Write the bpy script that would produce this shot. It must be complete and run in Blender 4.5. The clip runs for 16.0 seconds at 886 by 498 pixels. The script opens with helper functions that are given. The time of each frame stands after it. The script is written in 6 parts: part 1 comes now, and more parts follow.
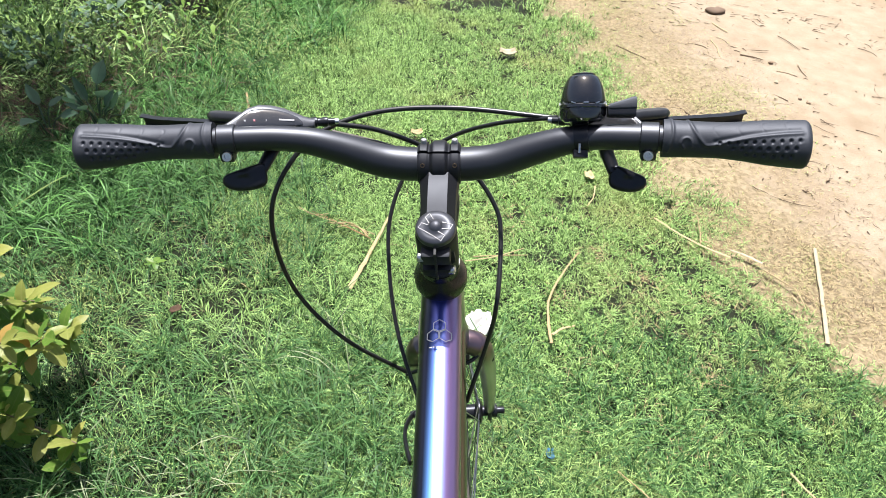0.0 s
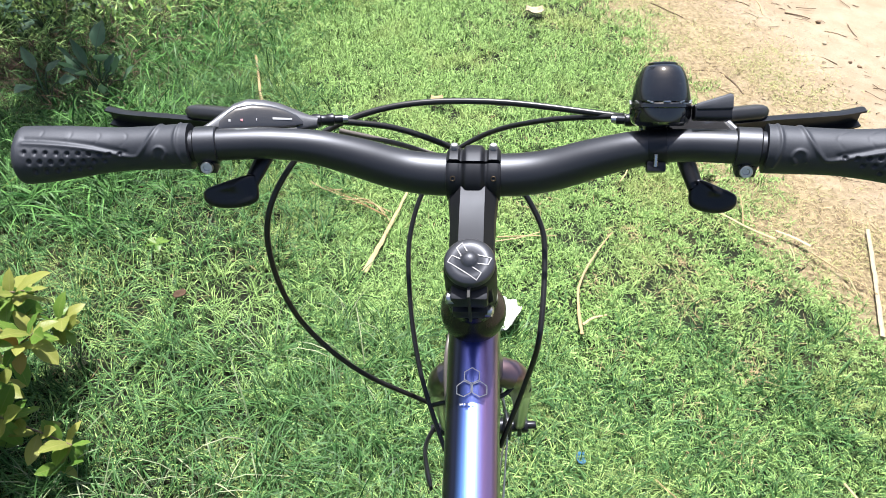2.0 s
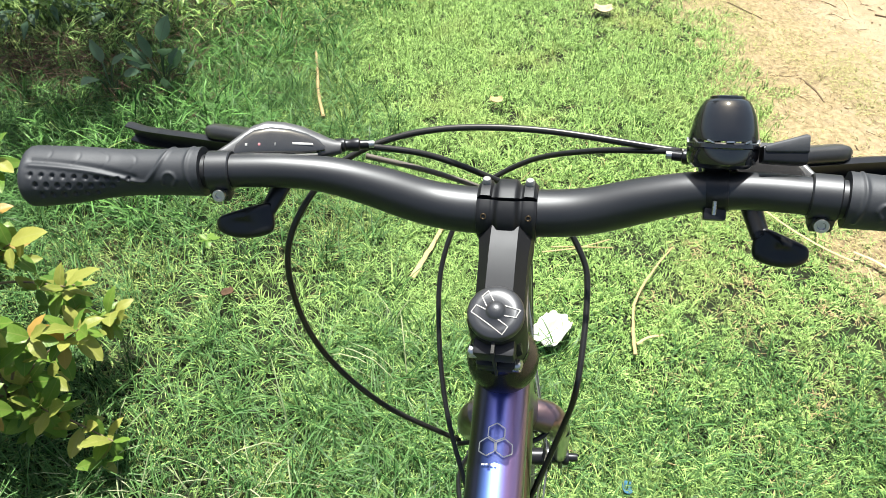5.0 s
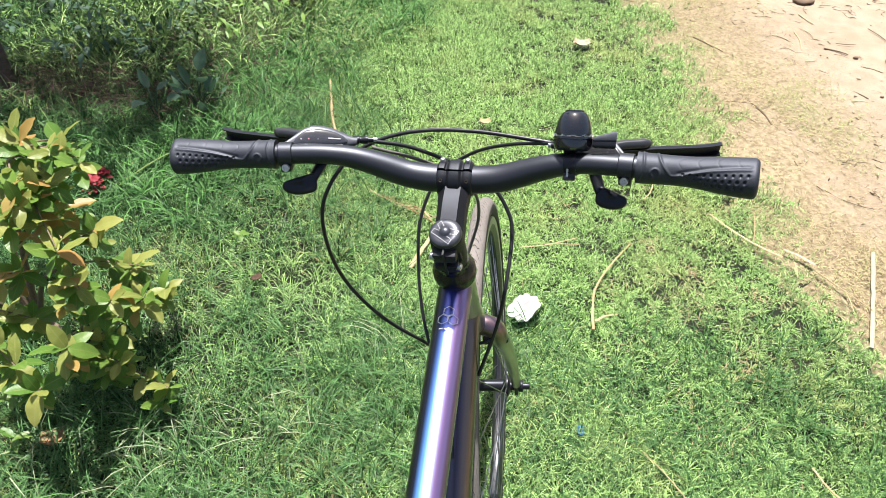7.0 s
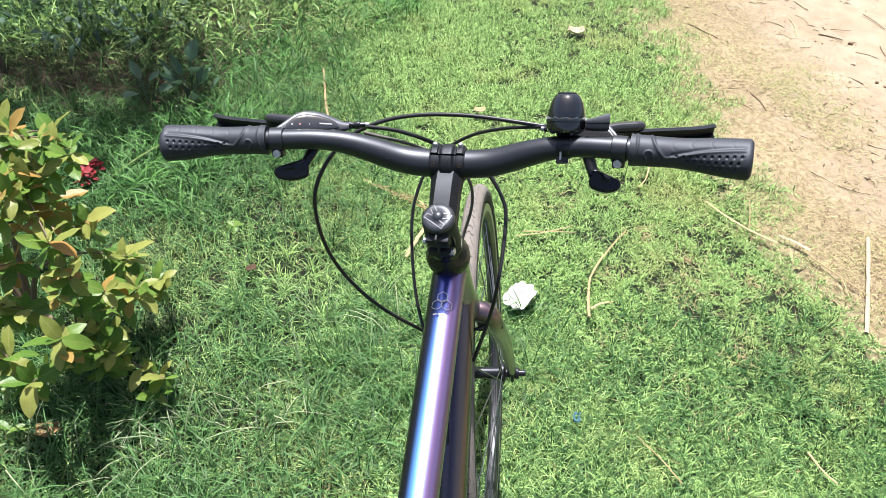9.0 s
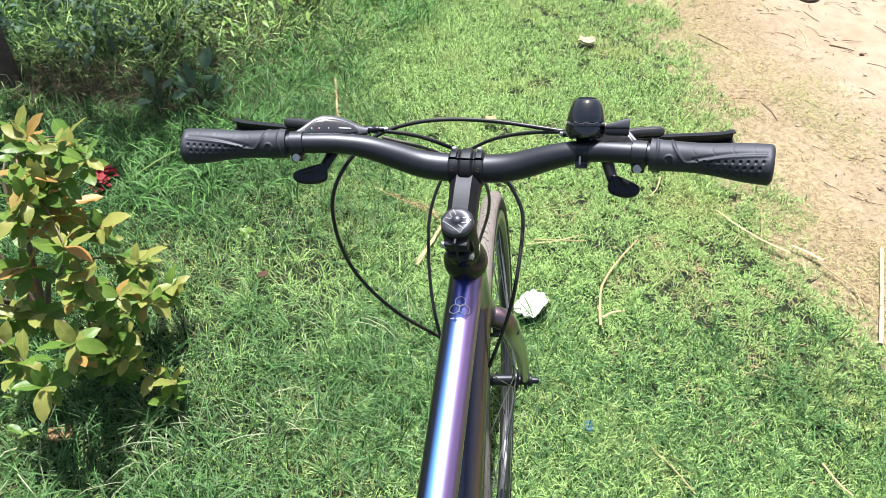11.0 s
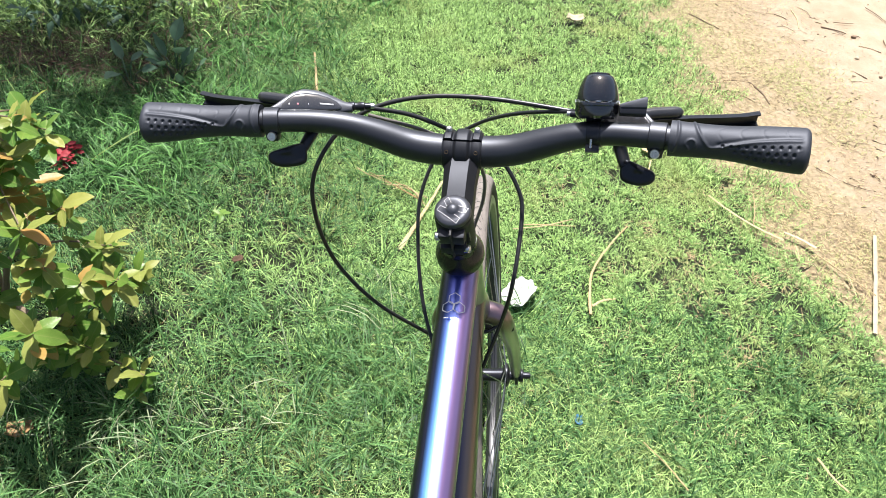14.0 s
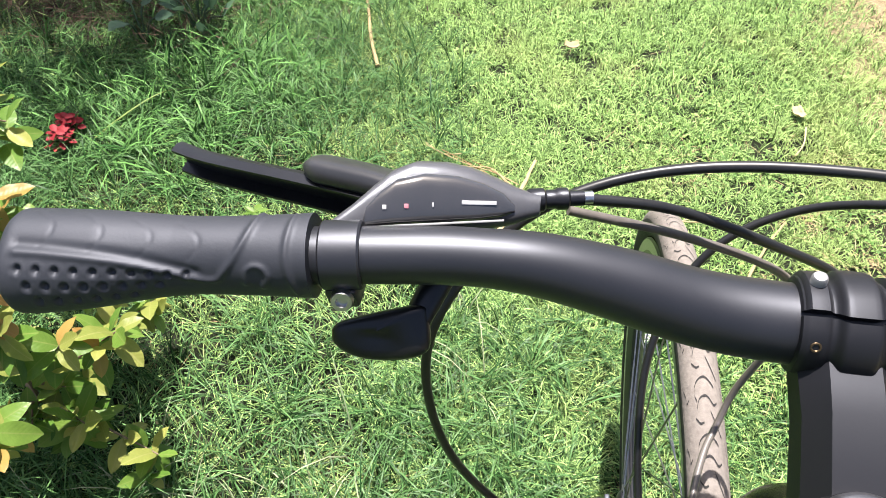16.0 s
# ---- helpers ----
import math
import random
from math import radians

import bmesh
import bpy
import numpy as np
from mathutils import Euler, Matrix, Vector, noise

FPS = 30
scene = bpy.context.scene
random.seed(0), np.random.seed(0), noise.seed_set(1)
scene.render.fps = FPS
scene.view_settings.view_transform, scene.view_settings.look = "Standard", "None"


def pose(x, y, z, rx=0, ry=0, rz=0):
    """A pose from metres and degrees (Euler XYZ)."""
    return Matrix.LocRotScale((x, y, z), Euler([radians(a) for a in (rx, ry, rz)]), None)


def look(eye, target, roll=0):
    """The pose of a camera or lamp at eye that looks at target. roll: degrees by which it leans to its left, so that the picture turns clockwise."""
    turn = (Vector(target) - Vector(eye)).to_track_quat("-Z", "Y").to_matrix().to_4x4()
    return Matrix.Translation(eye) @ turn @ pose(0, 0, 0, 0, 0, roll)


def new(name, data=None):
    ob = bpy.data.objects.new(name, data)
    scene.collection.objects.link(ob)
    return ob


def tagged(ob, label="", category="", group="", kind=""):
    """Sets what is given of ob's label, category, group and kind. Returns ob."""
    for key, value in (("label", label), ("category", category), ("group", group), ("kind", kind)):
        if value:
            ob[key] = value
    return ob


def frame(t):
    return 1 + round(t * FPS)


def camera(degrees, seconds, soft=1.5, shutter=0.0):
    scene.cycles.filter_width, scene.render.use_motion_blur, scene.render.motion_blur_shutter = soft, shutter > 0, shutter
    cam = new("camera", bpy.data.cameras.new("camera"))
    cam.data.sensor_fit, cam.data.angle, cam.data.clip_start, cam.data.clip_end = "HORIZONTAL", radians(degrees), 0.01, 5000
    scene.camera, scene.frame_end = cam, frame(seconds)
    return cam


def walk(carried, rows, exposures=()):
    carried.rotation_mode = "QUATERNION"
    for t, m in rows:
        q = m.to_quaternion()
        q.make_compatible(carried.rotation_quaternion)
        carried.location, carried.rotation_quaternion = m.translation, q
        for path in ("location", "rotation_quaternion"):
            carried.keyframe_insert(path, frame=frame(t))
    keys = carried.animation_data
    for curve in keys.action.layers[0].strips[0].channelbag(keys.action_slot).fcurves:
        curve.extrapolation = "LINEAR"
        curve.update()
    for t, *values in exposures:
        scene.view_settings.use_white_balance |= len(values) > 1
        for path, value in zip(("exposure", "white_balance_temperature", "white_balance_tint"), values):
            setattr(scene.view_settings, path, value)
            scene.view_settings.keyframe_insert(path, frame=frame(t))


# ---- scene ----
cam = camera(64.8, 16.0, soft=0.85)
PATH = [
    (0, (0.004, -0.462, 1.284), (0.019, 1.035, -0.041), 5.3),
    (0.5, (-0.008, -0.431, 1.284), (-0.039, 1.041, -0.07), 3.7),
    (1, (-0.01, -0.402, 1.275), (-0.043, 1.071, -0.077), 3.8),
    (1.5, (-0.011, -0.367, 1.255), (-0.044, 1.062, -0.144), 3.7),
    (2, (-0.013, -0.329, 1.239), (-0.035, 1.082, -0.178), 4.7),
    (2.5, (-0.021, -0.274, 1.212), (-0.046, 1.112, -0.229), 4.8),
    (3, (-0.026, -0.239, 1.195), (-0.086, 1.122, -0.268), 4.2),
    (3.5, (-0.022, -0.23, 1.199), (-0.155, 1.128, -0.263), 2.6),
    (4, (-0.016, -0.232, 1.205), (-0.178, 1.123, -0.257), 2.2),
    (4.5, (-0.01, -0.236, 1.207), (-0.187, 1.129, -0.244), 2.2),
    (7, (0.081, -0.541, 1.403), (-0.135, 0.881, 0.014), 1.9),
    (7.5, (0.085, -0.556, 1.405), (-0.123, 0.882, 0.031), 2.1),
    (8, (0.083, -0.552, 1.401), (-0.106, 0.874, 0.011), 2.7),
    (8.5, (0.086, -0.547, 1.399), (-0.115, 0.872, 0.004), 2.2),
    (9, (0.085, -0.542, 1.395), (-0.118, 0.865, -0.012), 1.7),
    (11.5, (0.072, -0.55, 1.387), (-0.155, 0.876, 0.003), 1.5),
    (12, (0.0735, -0.5435, 1.382), (-0.145, 0.88, -0.006), 1.7),
    (12.5, (0.07, -0.536, 1.382), (-0.149, 0.884, -0.009), 1.6),
    (13, (0.067, -0.537, 1.378), (-0.154, 0.879, -0.017), 1.7),
    (13.5, (0.06, -0.535, 1.37), (-0.131, 0.877, -0.034), 3.1),
    (14, (0.049, -0.488, 1.344), (-0.109, 0.907, -0.081), 3.7),
    (14.5, (0.011, -0.353, 1.299), (-0.146, 0.994, -0.171), 3.8),
    (15, (-0.051, -0.227, 1.243), (-0.249, 1.07, -0.266), 2.5),
    (15.5, (-0.09, -0.154, 1.185), (-0.318, 1.069, -0.38), 0.1),
    (16, (-0.123, -0.092, 1.138), (-0.369, 1.134, -0.422), -0.0),
]
walk(cam, [(t, look(e, g, r)) for t, e, g, r in PATH],
     exposures=[(0.0, 1.52, 6380, 9), (1.0, 1.56, 6300, 9), (2.5, 1.68, 6380, 8), (4.0, 1.74, 6800, 2), (4.7, 1.75, 7000, 0), (6.8, 1.62, 6450, 9),
                (9.0, 1.60, 6300, 9), (12.5, 1.63, 6350, 9), (14.0, 1.67, 6420, 9), (15.0, 1.75, 6650, 8), (16.0, 1.89, 6700, 11)])

# ---------------------------------------------------------------- light
SUN_DIR = Vector((-0.085, 0.29, 1.0)).normalized()
world = bpy.data.worlds.new("sky")
world.use_nodes = True
scene.world = world
wn = world.node_tree.nodes
sky = wn.new("ShaderNodeTexSky")
sky.sky_type = 'NISHITA'
sky.sun_disc = False
sky.sun_elevation = math.asin(SUN_DIR.z)
sky.sun_rotation = math.atan2(SUN_DIR.x, SUN_DIR.y)
sky.air_density = 1.0
sky.dust_density = 4.0
world.node_tree.links.new(sky.outputs[0], wn["Background"].inputs[0])
wn["Background"].inputs[1].default_value = 0.068
sun_data = bpy.data.lights.new("sun", 'SUN')
sun_data.energy = 5.0
sun_data.angle = radians(0.55)
sun_data.color = (1.0, 0.965, 0.945)
sun = new("sun", sun_data)
sun.matrix_world = look(SUN_DIR * 20, (0, 0, 0))


# ---------------------------------------------------------------- materials
def material(name, color, color2=None, rough=0.5, metal=0.0, scale=30.0, fine=200.0, bump=0.0, coat=0.0,
             specular=0.5, island=0.0, translucent=0.0, rough_var=0.1, mid=0.5, spread=0.18):
    """A principled surface whose colour wanders between two tones at two scales."""
    m = bpy.data.materials.new(name)
    m.use_nodes = True
    nt = m.node_tree
    N, L = nt.nodes, nt.links
    b = N["Principled BSDF"]
    color2 = color2 or tuple(c * 0.75 for c in color)
    tc = N.new("ShaderNodeTexCoord")
    n1 = N.new("ShaderNodeTexNoise")
    n1.inputs["Scale"].default_value = scale
    n1.inputs["Detail"].default_value = 5
    n2 = N.new("ShaderNodeTexNoise")
    n2.inputs["Scale"].default_value = fine
    n2.inputs["Detail"].default_value = 3
    for n in (n1, n2):
        L.new(tc.outputs["Object"], n.inputs["Vector"])
    add = N.new("ShaderNodeMath")
    add.operation = 'MULTIPLY_ADD'
    L.new(n2.outputs["Fac"], add.inputs[0])
    add.inputs[1].default_value = 0.5
    half = N.new("ShaderNodeMath")
    half.operation = 'MULTIPLY'
    half.inputs[1].default_value = 0.5
    L.new(n1.outputs["Fac"], half.inputs[0])
    L.new(half.outputs[0], add.inputs[2])
    fac = add.outputs[0]
    if island:
        g = N.new("ShaderNodeNewGeometry")
        oi = N.new("ShaderNodeObjectInfo")
        s1 = N.new("ShaderNodeMath")
        s1.operation = 'ADD'
        L.new(g.outputs["Random Per Island"], s1.inputs[0])
        L.new(oi.outputs["Random"], s1.inputs[1])
        s2 = N.new("ShaderNodeMath")
        s2.operation = 'FRACT'
        L.new(s1.outputs[0], s2.inputs[0])
        mx = N.new("ShaderNodeMix")
        mx.inputs[0].default_value = island
        L.new(fac, mx.inputs[2])
        L.new(s2.outputs[0], mx.inputs[3])
        fac = mx.outputs[0]
        mid, spread = 0.5, 0.18 + 0.3 * island
    ramp = N.new("ShaderNodeValToRGB")
    ramp.color_ramp.elements[0].position = mid - spread
    ramp.color_ramp.elements[1].position = mid + spread
    ramp.color_ramp.elements[0].color = (*color2, 1)
    ramp.color_ramp.elements[1].color = (*color, 1)
    L.new(fac, ramp.inputs[0])
    L.new(ramp.outputs[0], b.inputs["Base Color"])
    b.inputs["Metallic"].default_value = metal
    b.inputs["Specular IOR Level"].default_value = specular
    b.inputs["Coat Weight"].default_value = coat
    b.inputs["Coat Roughness"].default_value = 0.05
    rm = N.new("ShaderNodeMapRange")
    rm.inputs["To Min"].default_value = max(0.02, rough - rough_var)
    rm.inputs["To Max"].default_value = rough + rough_var
    L.new(n1.outputs["Fac"], rm.inputs["Value"])
    L.new(rm.outputs[0], b.inputs["Roughness"])
    if bump:
        bp = N.new("ShaderNodeBump")
        bp.inputs["Strength"].default_value = bump
        bp.inputs["Distance"].default_value = 0.002
        L.new(n2.outputs["Fac"], bp.inputs["Height"])
        L.new(bp.outputs[0], b.inputs["Normal"])
    if translucent:
        tr = N.new("ShaderNodeBsdfTranslucent")
        L.new(ramp.outputs[0], tr.inputs["Color"])
        ms = N.new("ShaderNodeMixShader")
        ms.inputs[0].default_value = translucent
        L.new(b.outputs[0], ms.inputs[1])
        L.new(tr.outputs[0], ms.inputs[2])
        L.new(ms.outputs[0], N["Material Output"].inputs["Surface"])
    return m


def patchy(m, color, scale, low, high, strength=0.8):
    """Let patches of another tone come through, at a large scale."""
    nt = m.node_tree
    N, L = nt.nodes, nt.links
    b = N["Principled BSDF"]
    src = b.inputs["Base Color"].links[0].from_socket
    tc = N.new("ShaderNodeTexCoord")
    n = N.new("ShaderNodeTexNoise")
    n.inputs["Scale"].default_value = scale
    n.inputs["Detail"].default_value = 4
    L.new(tc.outputs["Object"], n.inputs["Vector"])
    mr = N.new("ShaderNodeMapRange")
    mr.inputs["From Min"].default_value = low
    mr.inputs["From Max"].default_value = high
    mr.inputs["To Max"].default_value = strength
    L.new(n.outputs["Fac"], mr.inputs["Value"])
    mx = N.new("ShaderNodeMix")
    mx.data_type = 'RGBA'
    L.new(mr.outputs[0], mx.inputs["Factor"])
    L.new(src, mx.inputs["A"])
    mx.inputs["B"].default_value = (*color, 1)
    for s in [l.to_socket for l in src.links if l.to_node != mx]:
        L.new(mx.outputs["Result"], s)
    return m


def cool(m):
    """Put the blue of reflected sky into the specular tint of a black surface."""
    m.node_tree.nodes["Principled BSDF"].inputs["Specular Tint"].default_value = (0.84, 0.88, 1.0, 1)
    return m


# Soil is near black: the shade under the grass is put into its colour.
M_SOIL = patchy(material("shaded_soil_thatch", (0.01232, 0.01512, 0.00672), (0.00448, 0.00672, 0.0028), rough=0.95, scale=12, fine=160, bump=0.6, specular=0.2),
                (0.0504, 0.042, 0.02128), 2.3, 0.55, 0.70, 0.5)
M_SAND = patchy(material("pale_sandy_earth", (0.2408, 0.196, 0.1428), (0.1792, 0.1389, 0.09408), rough=0.95, scale=14, fine=230, bump=0.8, specular=0.15, spread=0.13),
                (0.1512, 0.1064, 0.0644), 3.0, 0.52, 0.70, 0.5)


def verge_blend(m, color, color2, value="verge"):
    """Let a tan, stonier earth take over where the sheet's own value is high, broken up by noise."""
    nt = m.node_tree
    N, L = nt.nodes, nt.links
    b = N["Principled BSDF"]
    src = b.inputs["Base Color"].links[0].from_socket
    at = N.new("ShaderNodeAttribute")
    at.attribute_name = value
    tc = N.new("ShaderNodeTexCoord")
    n = N.new("ShaderNodeTexNoise")
    n.inputs["Scale"].default_value = 24
    n.inputs["Detail"].default_value = 7
    n.inputs["Roughness"].default_value = 0.7
    L.new(tc.outputs["Object"], n.inputs["Vector"])
    add = N.new("ShaderNodeMath")
    add.operation = 'MULTIPLY_ADD'
    L.new(n.outputs["Fac"], add.inputs[0])
    add.inputs[1].default_value = 1.6
    L.new(at.outputs["Fac"], add.inputs[2])
    mr = N.new("ShaderNodeMapRange")
    mr.inputs["From Min"].default_value, mr.inputs["From Max"].default_value = 1.05, 1.75
    L.new(add.outputs[0], mr.inputs["Value"])
    ramp = N.new("ShaderNodeValToRGB")
    ramp.color_ramp.elements[0].position, ramp.color_ramp.elements[1].position = 0.38, 0.62
    ramp.color_ramp.elements[0].color = (*color2, 1)
    ramp.color_ramp.elements[1].color = (*color, 1)
    n2 = N.new("ShaderNodeTexNoise")
    n2.inputs["Scale"].default_value = 70
    n2.inputs["Detail"].default_value = 6
    L.new(tc.outputs["Object"], n2.inputs["Vector"])
    L.new(n2.outputs["Fac"], ramp.inputs[0])
    mx = N.new("ShaderNodeMix")
    mx.data_type = 'RGBA'
    L.new(mr.outputs[0], mx.inputs["Factor"])
    L.new(src, mx.inputs["A"])
    L.new(ramp.outputs[0], mx.inputs["B"])
    L.new(mx.outputs["Result"], b.inputs["Base Color"])


verge_blend(M_SAND, (0.207, 0.165, 0.101), (0.120, 0.092, 0.052))
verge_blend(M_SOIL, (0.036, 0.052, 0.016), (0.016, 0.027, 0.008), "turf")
M_DRYTURF = material("scorched_turf_blade", (0.32, 0.30, 0.13), (0.17, 0.19, 0.065), rough=0.6, scale=4, fine=14, island=0.8, translucent=0.15, specular=0.25)
# Turf and long-grass ramps end near black: gap shade put into blade colour.
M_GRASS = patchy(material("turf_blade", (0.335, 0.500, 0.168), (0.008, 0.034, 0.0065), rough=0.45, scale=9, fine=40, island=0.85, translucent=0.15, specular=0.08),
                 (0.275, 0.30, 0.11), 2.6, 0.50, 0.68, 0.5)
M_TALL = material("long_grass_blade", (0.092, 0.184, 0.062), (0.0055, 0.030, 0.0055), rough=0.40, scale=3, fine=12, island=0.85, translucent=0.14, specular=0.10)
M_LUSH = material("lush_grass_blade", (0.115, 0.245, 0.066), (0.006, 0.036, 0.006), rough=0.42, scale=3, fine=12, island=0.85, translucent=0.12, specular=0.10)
M_CLOVER = material("clover_leaf", (0.235, 0.345, 0.095), (0.050, 0.135, 0.026), rough=0.5, scale=4, fine=14, island=0.7, translucent=0.30, specular=0.2)
M_BLEACHED = material("bleached_blade", (0.27, 0.29, 0.18), (0.13, 0.17, 0.09), rough=0.6, scale=4, fine=14, island=0.7, translucent=0.15, specular=0.2)
M_STRAW = material("dry_straw", (0.335, 0.265, 0.150), (0.205, 0.150, 0.075), rough=0.75, scale=15, fine=90, island=0.4, bump=0.2, specular=0.2)
M_TWIG = material("dead_twig", (0.112, 0.0784, 0.0504), (0.0448, 0.028, 0.0168), rough=0.85, scale=20, fine=120, island=0.5, bump=0.4, specular=0.2)
M_DEADSTEM = material("dead_stem", (0.070, 0.042, 0.028), (0.020, 0.012, 0.009), rough=0.8, scale=12, fine=60, island=0.8, specular=0.15)
M_LITTER = material("leaf_litter", (0.084, 0.0476, 0.028), (0.028, 0.01792, 0.0112), rough=0.85, scale=10, fine=60, island=0.7, specular=0.2)
M_LITTER_Y = material("ochre_dead_leaf", (0.2016, 0.1176, 0.0392), (0.1232, 0.0616, 0.0224), rough=0.7, scale=20, fine=90)
M_WEED = patchy(material("undergrowth_leaf", (0.150, 0.235, 0.060), (0.006, 0.024, 0.006), rough=0.45, scale=3, fine=10, island=0.75, translucent=0.12, specular=0.08),
                (0.1364, 0.1736, 0.0372), 1.6, 0.52, 0.7, 0.7)
M_SPRAY = material("yellow_green_spray", (0.19, 0.30, 0.06), (0.04, 0.10, 0.018), rough=0.45, scale=4, fine=20, island=0.7, translucent=0.3, specular=0.2)
M_PALE = material("pale_yellow_green_leaf", (0.2046, 0.2604, 0.0868), (0.124, 0.186, 0.0434), rough=0.5, scale=4, fine=20, island=0.6, translucent=0.3, specular=0.25)
M_GREY_LEAF = material("grey_green_leaf", (0.066, 0.120, 0.070), (0.034, 0.068, 0.040), rough=0.52, scale=20, fine=90, island=0.4, translucent=0.22, bump=0.2, specular=0.20)
M_LEAF = material("shrub_leaf_green", (0.150, 0.235, 0.042), (0.060, 0.140, 0.024), rough=0.36, scale=18, fine=90, island=0.45, translucent=0.46, bump=0.25, specular=0.24)
M_LEAF_Y = material("shrub_leaf_yellow", (0.285, 0.285, 0.075), (0.16, 0.20, 0.045), rough=0.38, scale=18, fine=90, island=0.45, translucent=0.46, bump=0.25, specular=0.24)
M_LEAF_O = material("shrub_leaf_orange", (0.34, 0.175, 0.050), (0.275, 0.225, 0.065), rough=0.4, scale=18, fine=90, island=0.45, translucent=0.46, bump=0.25, specular=0.24)
M_BARK = material("bark", (0.112, 0.084, 0.056), (0.0448, 0.0336, 0.0224), rough=0.9, scale=14, fine=80, bump=0.8)
M_STEM_W = material("shrub_wood", (0.1456, 0.1064, 0.0672), (0.0728, 0.0504, 0.028), rough=0.8, scale=30, fine=150, bump=0.5)
M_BLACK = cool(material("satin_black_aluminium", (0.0080, 0.0080, 0.0095), (0.006, 0.006, 0.0072), rough=0.45, metal=0.0, scale=40, fine=900, bump=0.01, specular=0.56, rough_var=0.05))
M_CAP = cool(material("satin_black_cap", (0.020, 0.020, 0.022), (0.014, 0.014, 0.016), rough=0.36, scale=60, fine=900, bump=0.02, specular=0.75, rough_var=0.08))
M_HEADSET = material("dull_black_headset", (0.007, 0.007, 0.008), (0.005, 0.005, 0.006), rough=0.26, scale=30, fine=300, specular=0.35, rough_var=0.05)
M_STEM = cool(material("matt_black_forged_aluminium", (0.0062, 0.0062, 0.0075), (0.005, 0.005, 0.006), rough=0.52, scale=40, fine=900, bump=0.01, specular=0.30, rough_var=0.05))
M_RUBBER = cool(material("grip_rubber", (0.0150, 0.0160, 0.0195), (0.011, 0.012, 0.015), rough=0.60, scale=30, fine=900, bump=0.04, specular=0.48))
M_DARK = material("dark_recess", (0.008, 0.008, 0.009), (0.005, 0.005, 0.006), rough=0.7, scale=30, fine=300)
M_PLASTIC = cool(material("black_plastic", (0.008, 0.008, 0.0095), (0.006, 0.006, 0.007), rough=0.34, scale=40, fine=700, bump=0.02, specular=0.32))
M_SHIFT = cool(material("charcoal_shifter_shell", (0.044, 0.044, 0.047), (0.034, 0.034, 0.037), rough=0.36, scale=40, fine=700, bump=0.02, specular=0.65))
M_TRIGGER = material("dark_grey_plastic", (0.024, 0.024, 0.026), (0.018, 0.018, 0.020), rough=0.34, scale=40, fine=500, bump=0.02)
M_GLOSS = material("gloss_black", (0.008, 0.009, 0.011), (0.006, 0.006, 0.008), rough=0.10, scale=20, fine=200, coat=0.6, rough_var=0.03)
M_WINDOW = material("smoked_window", (0.026, 0.0255, 0.028), (0.020, 0.020, 0.022), rough=0.17, scale=20, fine=200, coat=1.0, rough_var=0.03)
M_STEEL = material("zinc_steel", (0.496, 0.496, 0.512), (0.36, 0.36, 0.376), rough=0.28, metal=1.0, scale=60, fine=400)
M_CABLE = material("cable_housing", (0.010, 0.010, 0.0105), (0.0075, 0.0075, 0.008), rough=0.34, scale=40, fine=400, specular=0.4)
M_CABLE_G = material("grey_cable_housing", (0.09, 0.0792, 0.0708), (0.066, 0.0576, 0.0516), rough=0.4, scale=40, fine=400)
M_BOLT = material("pale_zinc_plate", (0.27, 0.27, 0.28), (0.20, 0.20, 0.21), rough=0.5, metal=0.5, scale=60, fine=400)
M_BRASS = material("dull_brass", (0.10, 0.07, 0.04), (0.05, 0.035, 0.02), rough=0.4, metal=0.8, scale=60, fine=400)
M_TYRE = material("tyre_side_rubber", (0.028, 0.0273, 0.0259), (0.0175, 0.0168, 0.0161), rough=0.7, scale=25, fine=300, bump=0.2, specular=0.25)
M_TREAD = material("dusty_tread_rubber", (0.165, 0.145, 0.130), (0.105, 0.091, 0.080), rough=0.85, scale=18, fine=260, bump=0.3, specular=0.25)
M_GROOVE = material("dusty_groove", (0.014, 0.013, 0.012), (0.009, 0.008, 0.008), rough=0.9, scale=25, fine=200)
M_GRIT = material("brown_stone", (0.168, 0.112, 0.0672), (0.0896, 0.056, 0.0336), rough=0.85, scale=30, fine=120, island=0.6, bump=0.3)
M_RIM = material("black_rim", (0.02, 0.02, 0.021), rough=0.4, scale=30, fine=300)
M_TRACK = material("brake_track", (0.32, 0.32, 0.312), (0.224, 0.224, 0.216), rough=0.35, metal=0.8, scale=30, fine=300)
